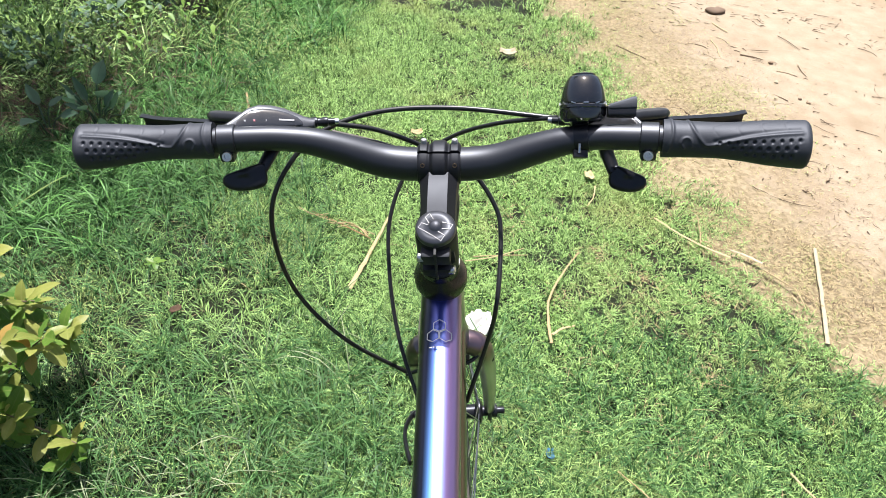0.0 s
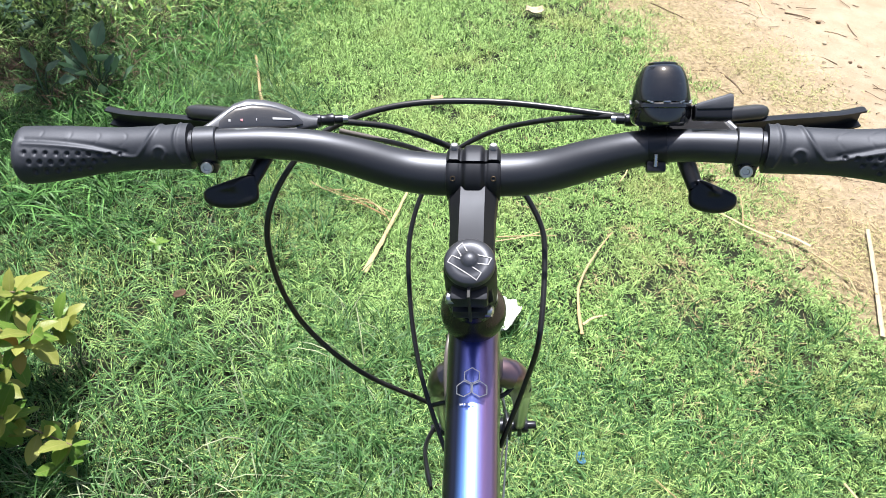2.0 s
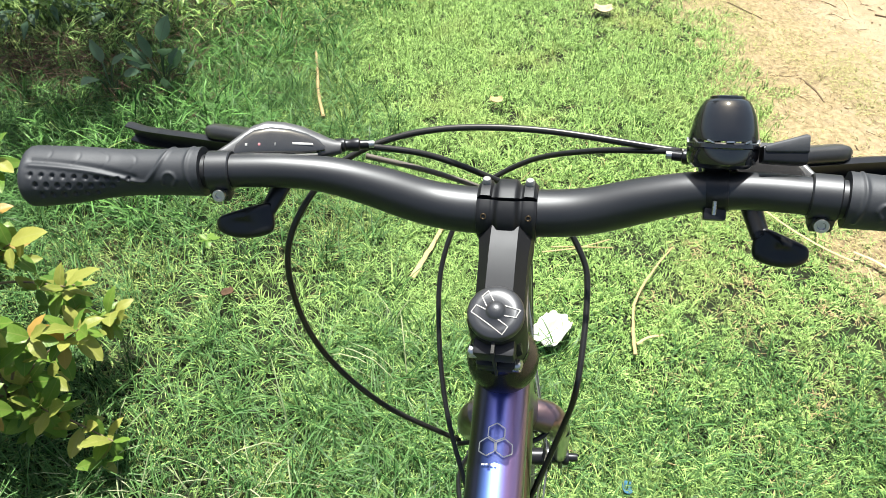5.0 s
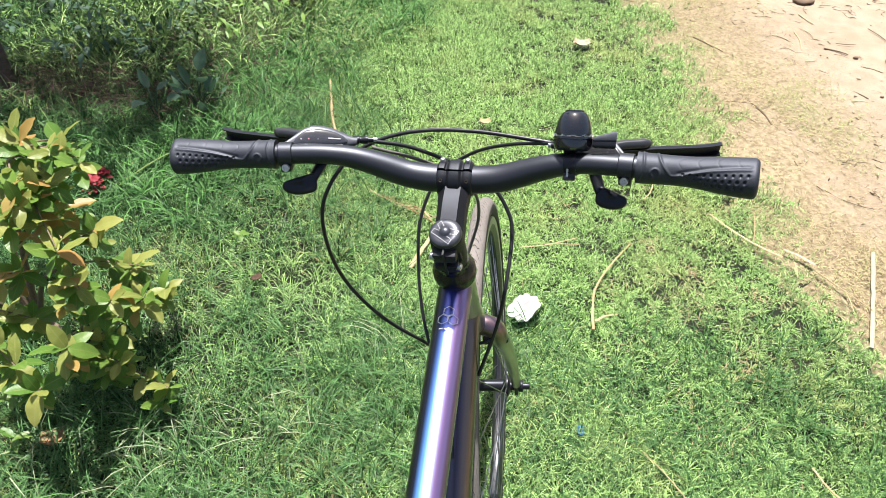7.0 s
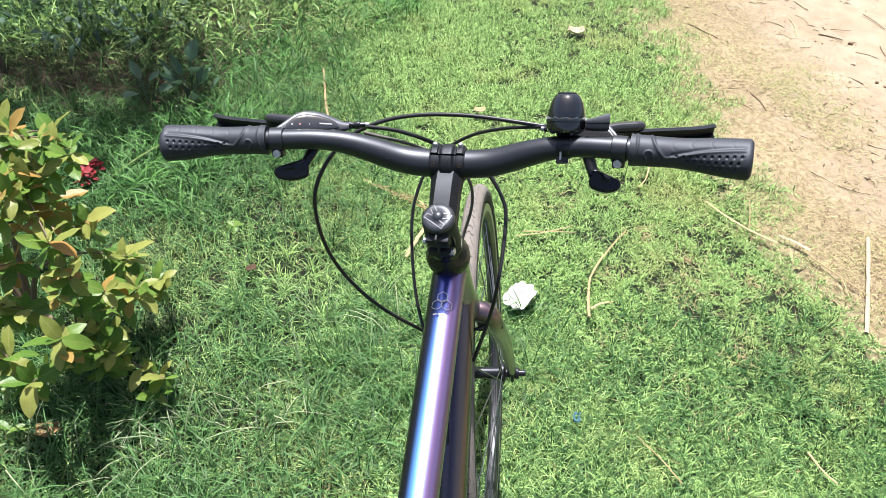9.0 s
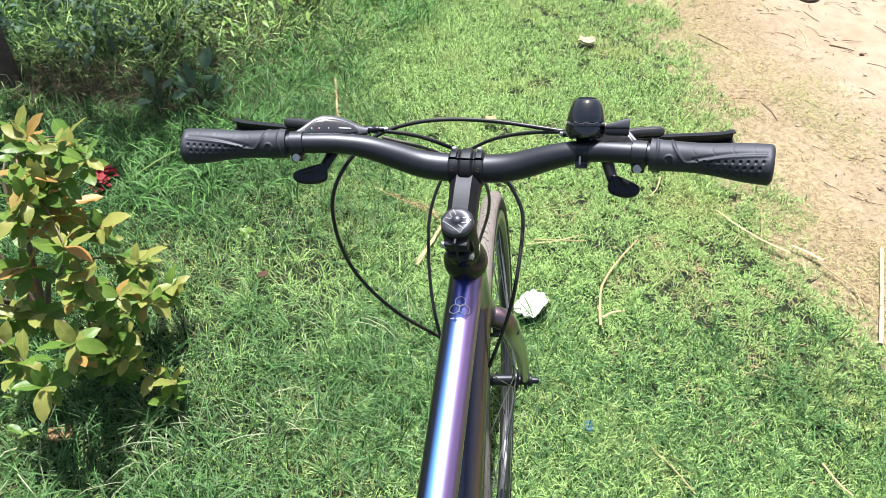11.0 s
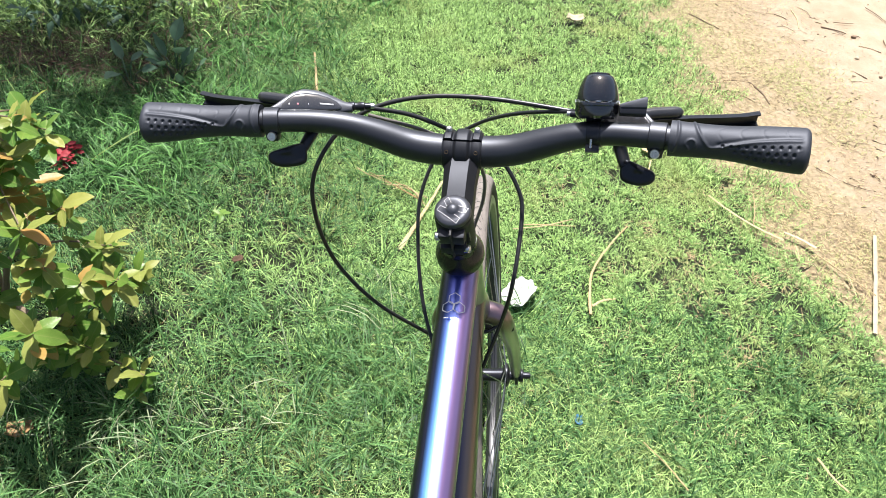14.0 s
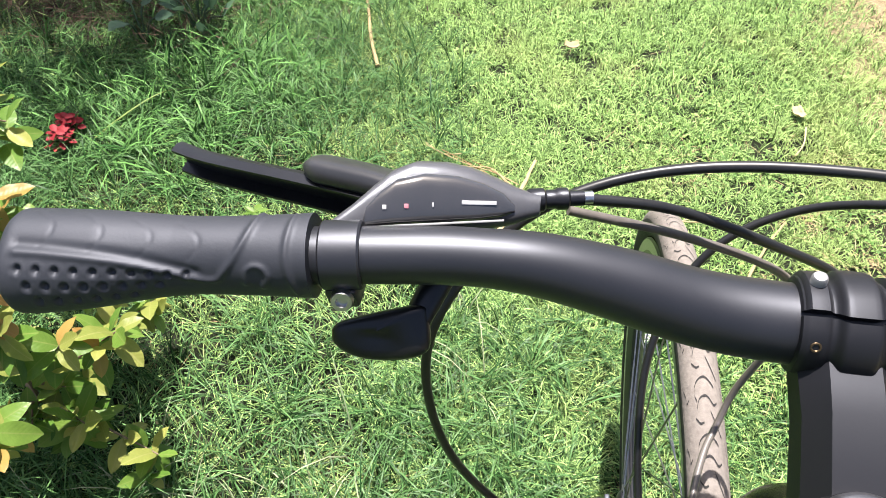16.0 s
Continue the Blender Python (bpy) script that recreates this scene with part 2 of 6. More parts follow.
def flip_sheen_paint(name, left, up, right, tail=None):
    """Colour-shifting metallic paint under a clear coat; sky sheen and dark edge reflections are put into its tone by
    the way the surface faces.
    """
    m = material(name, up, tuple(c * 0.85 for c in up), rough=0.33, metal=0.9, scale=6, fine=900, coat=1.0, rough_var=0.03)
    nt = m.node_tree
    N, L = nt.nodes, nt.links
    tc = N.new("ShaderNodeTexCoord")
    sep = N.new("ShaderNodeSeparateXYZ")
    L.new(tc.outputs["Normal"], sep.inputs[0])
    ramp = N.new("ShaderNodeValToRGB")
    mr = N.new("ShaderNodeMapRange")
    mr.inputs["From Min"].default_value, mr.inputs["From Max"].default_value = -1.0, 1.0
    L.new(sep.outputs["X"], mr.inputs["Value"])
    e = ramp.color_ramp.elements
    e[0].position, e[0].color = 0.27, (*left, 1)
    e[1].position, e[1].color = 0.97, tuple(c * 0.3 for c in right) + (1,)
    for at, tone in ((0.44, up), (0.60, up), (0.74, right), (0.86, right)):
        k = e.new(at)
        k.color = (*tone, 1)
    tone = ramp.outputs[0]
    if tail:                                     # cyan sky highlight painted into the tone at the rear of the tube
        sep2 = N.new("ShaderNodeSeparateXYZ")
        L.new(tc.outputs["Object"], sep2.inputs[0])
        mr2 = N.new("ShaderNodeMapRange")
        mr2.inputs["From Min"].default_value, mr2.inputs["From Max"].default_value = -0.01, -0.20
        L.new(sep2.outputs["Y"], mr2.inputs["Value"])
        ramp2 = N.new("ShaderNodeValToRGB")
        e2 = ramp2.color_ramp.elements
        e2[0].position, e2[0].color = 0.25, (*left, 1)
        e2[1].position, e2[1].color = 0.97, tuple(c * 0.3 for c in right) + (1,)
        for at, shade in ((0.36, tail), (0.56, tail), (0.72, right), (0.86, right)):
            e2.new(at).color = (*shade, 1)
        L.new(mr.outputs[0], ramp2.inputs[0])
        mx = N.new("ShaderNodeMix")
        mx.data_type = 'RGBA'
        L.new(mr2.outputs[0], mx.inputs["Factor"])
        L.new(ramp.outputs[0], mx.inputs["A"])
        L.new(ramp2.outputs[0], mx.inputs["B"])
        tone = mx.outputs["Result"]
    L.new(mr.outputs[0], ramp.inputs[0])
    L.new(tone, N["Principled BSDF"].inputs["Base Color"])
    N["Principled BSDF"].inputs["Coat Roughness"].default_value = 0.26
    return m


# Bright band, dark flanks and cyan rear: reflections put into the paint colour.
M_PAINT = flip_sheen_paint("purple_flip_sheen_paint", (0.004, 0.004, 0.026), (0.045, 0.065, 0.36), (0.25, 0.15, 0.30), (0.12, 0.30, 0.62))
# Brown in these fork tones stands in for grass reflected by purple paint.
M_FORK = flip_sheen_paint("fork_flip_sheen_paint", (0.07, 0.057, 0.05), (0.105, 0.072, 0.082), (0.17, 0.10, 0.115))
# Top tube's shade and tan ground reflection put into these dark tones.
M_DOWN = flip_sheen_paint("dark_shade_paint", (0.010, 0.012, 0.035), (0.05, 0.035, 0.06), (0.15, 0.095, 0.075))
M_REDMARK = material("red_print", (0.30, 0.10, 0.12), (0.24, 0.08, 0.10), rough=0.5)
M_MARK = material("grey_print", (0.252, 0.252, 0.258), (0.204, 0.204, 0.21), rough=0.5)
M_WHITE = material("white_print", (0.48, 0.48, 0.48), (0.42, 0.42, 0.42), rough=0.5)
M_PAPER = material("white_crumpled_plastic", (0.5084, 0.5022, 0.4836), (0.4216, 0.4092, 0.3844), rough=0.6, scale=20, fine=120, bump=0.4, translucent=0.15)
M_PALELEAF = material("bleached_leaf", (0.308, 0.2632, 0.1848), (0.2352, 0.1904, 0.1232), rough=0.7, scale=20, fine=90, specular=0.2)
M_RED = material("red_bract", (0.22, 0.014, 0.020), (0.12, 0.007, 0.011), rough=0.6, scale=30, fine=100, island=0.4, translucent=0.2, specular=0.2)
M_BLUE = material("blue_foil", (0.028, 0.125, 0.20), (0.014, 0.06, 0.11), rough=0.5, scale=60, fine=200, specular=0.25)


# ---------------------------------------------------------------- mesh helpers
def mesh_object(name, verts, faces, mat, parent=None, smooth=True, angle=40, label="", kind="", category=""):
    me = bpy.data.meshes.new(name)
    me.from_pydata([tuple(v) for v in verts], [], [tuple(f) for f in faces])
    me.materials.append(mat)
    if smooth:
        me.polygons.foreach_set("use_smooth", [True] * len(me.polygons))
        me.set_sharp_from_angle(angle=radians(angle))
    me.update()
    ob = new(name, me)
    ob.parent = parent
    return tagged(ob, label, category, "", kind)


def part(name, geo, mat, parent, label="", angle=40):
    """One mesh object under a thing or a part, from one or several (verts, faces)."""
    v, f = join(*geo) if isinstance(geo, list) else geo
    return mesh_object(name, v, f, mat, parent, True, angle, label)


def join(*geos):
    V, F = [], []
    for v, f in geos:
        k = len(V)
        V += [tuple(p) for p in v]
        F += [tuple(i + k for i in q) for q in f]
    return V, F


def catmull(P, n=8):
    P = np.array([tuple(p) for p in P], float)
    Q = np.vstack([2 * P[0] - P[1], P, 2 * P[-1] - P[-2]])
    out = []
    for i in range(1, len(Q) - 2):
        a, b, c, d = Q[i - 1:i + 3]
        for k in range(n):
            u = k / n
            out.append(0.5 * (2 * b + (c - a) * u + (2 * a - 5 * b + 4 * c - d) * u * u + (3 * b - a - 3 * c + d) * u ** 3))
    out.append(P[-1])
    return np.array(out)


def sweep(points, radius, segs=12, up=(0, 0, 1), flat=1.0, caps=True):
    """A tube along points; radius: number, list along it, or function (index, angle); flat: height over width."""
    P = np.array([tuple(p) for p in points], float)
    n = len(P)
    T = np.gradient(P, axis=0)
    T /= np.linalg.norm(T, axis=1)[:, None]
    V, Fc = [], []
    side = np.cross(T[0], up)
    if np.linalg.norm(side) < 1e-4:
        side = np.cross(T[0], (1, 0, 0))
    side /= np.linalg.norm(side)
    for i in range(n):
        side = side - T[i] * (side @ T[i])
        side /= np.linalg.norm(side)
        upv = np.cross(side, T[i])
        for k in range(segs):
            a = 2 * math.pi * k / segs
            r = radius(i / (n - 1), a) if callable(radius) else (radius[i] if isinstance(radius, (list, np.ndarray)) else radius)
            V.append(P[i] + r * (math.cos(a) * side + flat * math.sin(a) * upv))
    for i in range(n - 1):
        for k in range(segs):
            j = (k + 1) % segs
            Fc.append((i * segs + k, i * segs + j, (i + 1) * segs + j, (i + 1) * segs + k))
    if caps:
        Fc.append(tuple(range(segs))[::-1])
        Fc.append(tuple((n - 1) * segs + k for k in range(segs)))
    return V, Fc


def lathe(profile, base, axis, segs=32):
    """profile: (radius, height along the axis) rows, closed by caps where the radius is 0."""
    axis = Vector(axis).normalized()
    side = axis.orthogonal().normalized()
    third = axis.cross(side)
    base = Vector(base)
    V, Fc = [], []
    for r, h in profile:
        for k in range(segs):
            a = 2 * math.pi * k / segs
            V.append(Vector(base) + axis * h + (side * math.cos(a) + third * math.sin(a)) * max(r, 1e-5))
    for i in range(len(profile) - 1):
        for k in range(segs):
            j = (k + 1) % segs
            Fc.append((i * segs + k, i * segs + j, (i + 1) * segs + j, (i + 1) * segs + k))
    return V, Fc


def loft(rings, caps=True):
    n = len(rings[0])
    V = [p for r in rings for p in r]
    Fc = []
    for i in range(len(rings) - 1):
        for k in range(n):
            j = (k + 1) % n
            Fc.append((i * n + k, i * n + j, (i + 1) * n + j, (i + 1) * n + k))
    if caps:
        Fc.append(tuple(range(n))[::-1])
        Fc.append(tuple((len(rings) - 1) * n + k for k in range(n)))
    return V, Fc


def block(size, m, bevel=0.002, taper=1.0, segs=2):
    """A bevelled block of that size at the pose m; taper narrows its +x end."""
    bm = bmesh.new()
    bmesh.ops.create_cube(bm, size=1.0)
    for v in bm.verts:
        k = taper if v.co.x > 0 else 1.0
        v.co = Vector((v.co.x * size[0], v.co.y * size[1] * k, v.co.z * size[2] * k))
    bmesh.ops.bevel(bm, geom=bm.edges[:], offset=bevel, segments=segs, profile=0.6, affect='EDGES')
    bm.transform(m)
    bm.verts.index_update()
    out = [v.co.copy() for v in bm.verts], [tuple(v.index for v in f.verts) for f in bm.faces]
    bm.free()
    return out


def thing(name, label, category, loc=(0, 0, 0), group=""):
    e = new(name)
    e.empty_display_size = 0.05
    e.location = loc
    return tagged(e, label, category, group)


def fast_mesh(name, verts, tris, mat, label, category, kind="stuff"):
    """A large mesh of triangles from arrays."""
    me = bpy.data.meshes.new(name)
    me.vertices.add(len(verts))
    me.vertices.foreach_set("co", np.asarray(verts, np.float32).ravel())
    nt = len(tris)
    me.loops.add(nt * 3)
    me.loops.foreach_set("vertex_index", np.asarray(tris, np.int32).ravel())
    me.polygons.add(nt)
    me.polygons.foreach_set("loop_start", np.arange(0, nt * 3, 3, dtype=np.int32))
    me.polygons.foreach_set("use_smooth", np.ones(nt, bool))
    me.materials.append(mat)
    me.update(calc_edges=True)
    me.validate()
    return tagged(new(name, me), label, category, "", kind)


# ---------------------------------------------------------------- plan of the ground
def path_edge(y):
    """x at which the lawn gives way to the sandy track."""
    return np.interp(y, [-9, -3, 0.2, 0.5, 0.72, 0.85, 1.02, 1.2, 1.44, 1.7, 2.15, 2.5, 2.85, 4, 9],
                     [2.0, 1.9, 1.62, 1.40, 1.20, 1.10, 1.03, 0.94, 0.83, 0.78, 0.74, 0.67, 0.56, 0.30, -0.4])


def track_width(y):
    return np.interp(y, [2.2, 3.2, 5.0], [1.95, 1.68, 1.60])


def wild_edge(y):
    """x left of which the undergrowth stands."""
    return np.interp(y, [0.9, 1.3, 1.45, 1.6, 1.9, 2.46, 3.2, 5], [-3.2, -1.75, -1.5, -1.17, -1.0, -0.84, -0.75, -0.7])


def wobble(x, y, f=6.0, seed=0.0):
    return (np.sin(x * f + 1.3 * np.sin(y * f * 0.7 + seed)) + np.sin(y * f * 1.37 + 1.7 * np.sin(x * f * 0.9 + seed * 2))) * 0.5


def height(x, y):
    """The lie of the ground: nearly level, gently uneven."""
    return 0.006 * wobble(x, y, 2.1, 3.0) + 0.003 * wobble(x, y, 7.3, 1.0)


def ground_sheet():
    near = np.arange(-4.0, 4.001, 0.08)
    ext = np.array([5.0, 7.0, 10.0, 16.0, 30.0, 70.0, 200.0, 900.0])
    ax = np.concatenate([-ext[::-1], near, ext])
    X, Y = np.meshgrid(ax, ax + 1.0)
    Z = np.where((abs(X) < 4.1) & (abs(Y - 1) < 4.1), height(X, Y), 0.0)
    n = len(ax)
    V = np.stack([X, Y, Z], -1).reshape(-1, 3)
    Fc = [(j * n + i, j * n + i + 1, (j + 1) * n + i + 1, (j + 1) * n + i) for j in range(n - 1) for i in range(n - 1)]
    ob = mesh_object("ground", V, Fc, M_SOIL, label="earth and dry thatch, near-black for the shade under the lawn", kind="structure", category="ground")
    rag = 0.12 * wobble(X, Y, 3.1, 2)
    turf = np.clip((np.maximum(abs(X) - 1.42, np.maximum(-0.38 - Y, Y - 4.1)) + rag) / 0.4, 0, 1)
    turf *= np.clip(np.maximum(np.maximum(X + 1.0, -3.0 - X), np.maximum(1.0 - Y, Y - 4.1)) / 0.4 + 2 * rag, 0, 1)
    ob.data.attributes.new("turf", 'FLOAT', 'POINT').data.foreach_set("value", turf.reshape(-1).astype(np.float32))


def earth_sheet():
    """The track: bare earth a little above the soil, with a ragged edge and a tan strip along the lawn."""
    step = 0.016
    xs = np.arange(-1.0, 3.9, step)
    ys = np.concatenate([np.arange(-9.0, -1.2, 0.12), np.arange(-1.2, 5.0, step), np.arange(5.0, 14.0, 0.12)])
    n = len(xs)
    X, Y = np.meshgrid(xs, ys)
    rag = 0.06 * wobble(X, Y, 7, 2) + 0.03 * wobble(X, Y, 29, 5) + 0.02 * wobble(X, Y, 61, 3)
    d = X - path_edge(Y) - rag
    keep = (d > -0.24) & (d < track_width(Y) + 0.05 * wobble(X, Y, 13, 1))
    Z = height(X, Y) + 0.006 + 0.0020 * wobble(X, Y, 17, 4) + 0.0015 * wobble(X, Y, 41, 7)
    Z = np.where(d < -0.18, Z - 0.004, Z)
    verge = np.clip((0.55 + 0.12 * wobble(X, Y, 5.1, 7.3) - d) / 0.40, 0, 1)
    V = np.stack([X, Y, Z], -1).reshape(-1, 3)
    Fc = []
    for j in range(len(ys) - 1):
        for i in range(n - 1):
            if keep[j, i] and keep[j + 1, i + 1]:
                Fc.append((j * n + i, j * n + i + 1, (j + 1) * n + i + 1, (j + 1) * n + i))
    used = sorted({i for f in Fc for i in f})
    where = {k: i for i, k in enumerate(used)}
    ob = mesh_object("dirt_path", V[used], [tuple(where[i] for i in f) for f in Fc], M_SAND,
                     label="pale sandy earth track with a tan strip beside the lawn", kind="structure", category="path")
    ob.data.attributes.new("verge", 'FLOAT', 'POINT').data.foreach_set("value", verge.reshape(-1)[used].astype(np.float32))


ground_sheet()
earth_sheet()


# ---------------------------------------------------------------- grass
def blades(rng, P, length, width, lean, droop, az=None, segs=2):
    """Curved blades rooted at the points P, in a few segments that bend over and taper to a tip."""
    n = len(P)
    az = rng.uniform(0, 2 * math.pi, n) if az is None else az
    d = np.stack([np.cos(az), np.sin(az), np.zeros(n)], 1)
    w = np.stack([-np.sin(az), np.cos(az), np.zeros(n)], 1)
    tw = rng.uniform(-0.9, 0.9, n)[:, None]
    w = w * np.cos(tw) + d * np.sin(tw)
    W = width[:, None] * 0.5
    up = np.array([0, 0, 1.0])
    at = P
    rows = [P - w * W, P + w * W]
    for k in range(segs):
        le = np.minimum(lean + droop * k / (segs - 1), 1.85)[:, None]
        at = at + length[:, None] / segs * (d * np.sin(le) + up * np.cos(le))
        at[:, 2] = np.maximum(at[:, 2], 0.003)
        if k < segs - 1:
            taper = 0.92 - 0.30 * k / segs
            rows += [at - w * W * taper, at + w * W * taper]
    rows.append(at)
    m = len(rows)
    V = np.stack(rows, 1).reshape(-1, 3)
    b = np.arange(n)[:, None] * m
    tris = []
    for k in range(segs - 1):
        tris += [b + [2 * k, 2 * k + 1, 2 * k + 3], b + [2 * k, 2 * k + 3, 2 * k + 2]]
    tris.append(b + [m - 3, m - 2, m - 1])
    return V, np.stack(tris, 1).reshape(-1, 3)


def scatter(rng, n, x0, x1, y0, y1):
    x, y = rng.uniform(x0, x1, n), rng.uniform(y0, y1, n)
    return x, y


WORN = [(0.576, 0.395, 0.06), (0.553, 0.816, 0.07), (-0.28, 0.245, 0.05), (0.764, 1.294, 0.07), (0.33, 0.83, 0.05), (-0.20, 0.52, 0.05), (0.20, 1.12, 0.06), (0.66, 0.60, 0.05), (0.661, 1.215, 0.05), (0.565, 0.923, 0.035), (0.455, 1.017, 0.04), (0.738, 0.87, 0.03), (0.543, 1.243, 0.04)]   # thin places in the turf: x, y, reach


def lawn():
    rng = np.random.default_rng(3)
    chunks = []
    for n, x0, x1, y0, y1, ls in ((305000, -1.5, 1.5, -0.5, 1.25, 0.80), (180000, -1.6, 1.2, 1.25, 2.6, 1.05), (55000, -1.6, 2.8, 2.6, 4.6, 1.6), (130000, -4.4, 4.6, -3.8, 6.2, 2.1)):
        tx, ty = scatter(rng, n // (19 if ls < 2 else 7), x0, x1, y0, y1)
        pick = rng.integers(0, len(tx), n)
        ox, oy = rng.normal(0, 0.0062 * ls, n), rng.normal(0, 0.0062 * ls, n)
        x, y = tx[pick] + ox, ty[pick] + oy
        az = np.arctan2(oy, ox) + rng.normal(0, 0.6, n)
        e = path_edge(y) + 0.07 * wobble(x, y, 9, 2) + 0.05 * wobble(x, y, 23, 5)
        chance = np.clip((e - x) / 0.26 + 0.10, 0.0, 1.0) * np.clip(1.0 - np.clip(-0.12 - x, 0, 1) * 2.2 * np.clip((1.2 - y) / 0.35, 0, 1), 0.26, 1.0)
        chance = np.maximum(chance, 0.16 * np.clip(1 - (x - e) / 0.22, 0, 1))
        tuft = np.clip(wobble(x, y, 4.3, 9) + 0.5 * wobble(x, y, 15, 2) - 0.45, 0, 1)
        chance = np.maximum(chance, np.where(x - e < 0.75, 0.004 + 0.35 * tuft * np.clip(1 - (x - e) / 0.75, 0, 1), 0.0005))
        chance = np.where(x > path_edge(y) + track_width(y) + 0.05 * wobble(x, y, 9, 2), 0.9, chance)
        if ls > 2:
            chance = np.where((abs(x) < 1.30) & (y > -0.28) & (y < 4.3), 0.0, chance)
            chance *= np.clip((4.2 + 0.5 * wobble(x, y, 2.3, 1.0) - np.maximum(abs(x - 0.1), abs(y - 1.2) * 0.88)) / 1.2, 0, 1)
        else:
            chance *= np.clip((np.minimum(1.5 - abs(x), np.minimum(y + 0.5, 4.6 - y)) + 0.05 * wobble(x, y, 11, 4)) / 0.16, 0, 1)
        bare = wobble(x, y, 5.2, 8) + 0.7 * wobble(x, y, 13, 3)
        chance *= np.where(bare > 0.95, 0.6, 1.0)
        for bx, by, br in WORN:
            chance *= 1 - 0.28 * np.exp(-((x - bx) ** 2 + (y - by) ** 2) / br ** 2)
        chance *= np.where(x < wild_edge(y) - 0.1, 0.35, 1.0)
        chance *= 1 - 0.55 * np.exp(-(((x + 1.15) / 0.22) ** 2 + ((y - 1.25) / 0.16) ** 2))
        ok = rng.uniform(0, 1, n) < chance
        x, y, az = x[ok], y[ok], az[ok]
        m = len(x)
        lush = np.clip(0.5 + 0.5 * wobble(x, y, 3.3, 6) + np.clip((-0.1 - x) * 1.1, -0.3, 0.6) + np.clip((0.75 - y) * 0.8, 0, 0.4), 0, 1)
        P = np.stack([x, y, height(x, y) - 0.002], 1)
        length = ls * (0.024 + 0.026 * lush) * rng.uniform(0.55, 1.6, m) * np.clip((e[ok] - x) / 0.15 + 0.35, 0.35, 1.0)
        width = ls * rng.uniform(0.0012, 0.0031, m)
        chunks.append(blades(rng, P, length, width, rng.uniform(0.1, 1.0, m), rng.uniform(0.4, 1.9, m), az, 3 if ls < 1 else 2))
    V, T, k = [], [], 0
    for v, t in chunks:
        V.append(v)
        T.append(t + k)
        k += len(v)
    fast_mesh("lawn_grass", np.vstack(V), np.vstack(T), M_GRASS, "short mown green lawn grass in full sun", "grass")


def tussocks(rng, tx, ty, per, length, spread, broad=1.0):
    """Tufts of long blades that arch out of one root."""
    n = len(tx) * per
    pick = np.repeat(np.arange(len(tx)), per)
    ox, oy = rng.normal(0, spread, n), rng.normal(0, spread, n)
    x, y = tx[pick] + ox, ty[pick] + oy
    az = np.arctan2(oy, ox) + rng.normal(0, 0.7, n)
    size = rng.uniform(0.6, 1.25, len(tx))[pick]
    P = np.stack([x, y, height(x, y) - 0.002], 1)
    return blades(rng, P, size * rng.uniform(0.5, 1.15, n) * length, broad * rng.uniform(0.0016, 0.0033, n),
                  rng.uniform(0.05, 0.8, n), rng.uniform(0.6, 2.1, n), az, 4)


def long_grass():
    rng = np.random.default_rng(5)
    x, y = scatter(rng, 5200, -1.9, 0.25, -0.4, 2.2)
    dens = np.clip(0.68 + 0.55 * wobble(x, y, 3.1, 1.5) - np.clip(x + 0.26 + 0.50 * np.clip((y - 1.05) / 0.45, 0, 1) + 0.20 * np.clip((0.50 - y) / 0.3, 0, 1), 0, 1) * 2.4, 0.0, 1.0)
    dens = np.where(x < wild_edge(y), dens * 0.6, dens)
    ok = rng.uniform(0, 1, len(x)) < dens
    V, T = tussocks(rng, x[ok], y[ok], 20, 0.118, 0.012, 0.95)
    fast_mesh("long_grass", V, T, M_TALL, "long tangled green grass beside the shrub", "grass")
    # Darker tufts added to dim the near lawn, partly in place of self-shadow.
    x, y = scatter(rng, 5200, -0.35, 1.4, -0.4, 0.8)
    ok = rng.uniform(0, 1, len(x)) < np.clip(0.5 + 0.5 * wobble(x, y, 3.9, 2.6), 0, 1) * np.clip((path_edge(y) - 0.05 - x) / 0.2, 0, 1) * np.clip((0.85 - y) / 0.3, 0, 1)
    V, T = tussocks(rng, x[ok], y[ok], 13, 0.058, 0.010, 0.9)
    fast_mesh("tufted_grass", V, T, M_TALL, "darker green tufts added to darken the near lawn", "grass")
    x, y = scatter(rng, 2600, -1.9, -0.4, 0.85, 2.7)
    off = x - wild_edge(y)
    dens = np.clip(0.75 + 0.5 * wobble(x, y, 4.7, 0.7), 0, 1) * np.clip((0.55 - off) / 0.35, 0, 1) * np.clip((off + 0.18) / 0.25, 0.12, 1)
    dens = np.where(y < 1.35, 0.6 * np.clip(0.6 + 0.5 * wobble(x, y, 4.7, 0.7), 0, 1) * np.clip((-0.72 - x) / 0.2, 0, 1), dens)
    dens *= 1 - np.exp(-(((x + 1.5) / 0.20) ** 2 + ((y - 1.42) / 0.12) ** 2))
    ok = rng.uniform(0, 1, len(x)) < dens
    V, T = tussocks(rng, x[ok], y[ok], 16, 0.14, 0.014, 1.75)
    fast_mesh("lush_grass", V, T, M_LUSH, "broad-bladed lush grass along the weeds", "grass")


def bleached_tufts():
    """Loose pale dead blades that arch out of the long grass round the foot of the shrub."""
    rng = np.random.default_rng(15)
    tx = np.concatenate([rng.normal(-0.72, 0.14, 14), rng.normal(-0.45, 0.16, 7)])
    ty = np.concatenate([rng.normal(0.16, 0.09, 14), rng.normal(0.42, 0.14, 7)])
    V, T = tussocks(rng, tx, ty, 7, 0.17, 0.014, 0.9)
    fast_mesh("bleached_grass", V, T, M_BLEACHED, "pale dead blades arching out of the long grass", "dry grass")


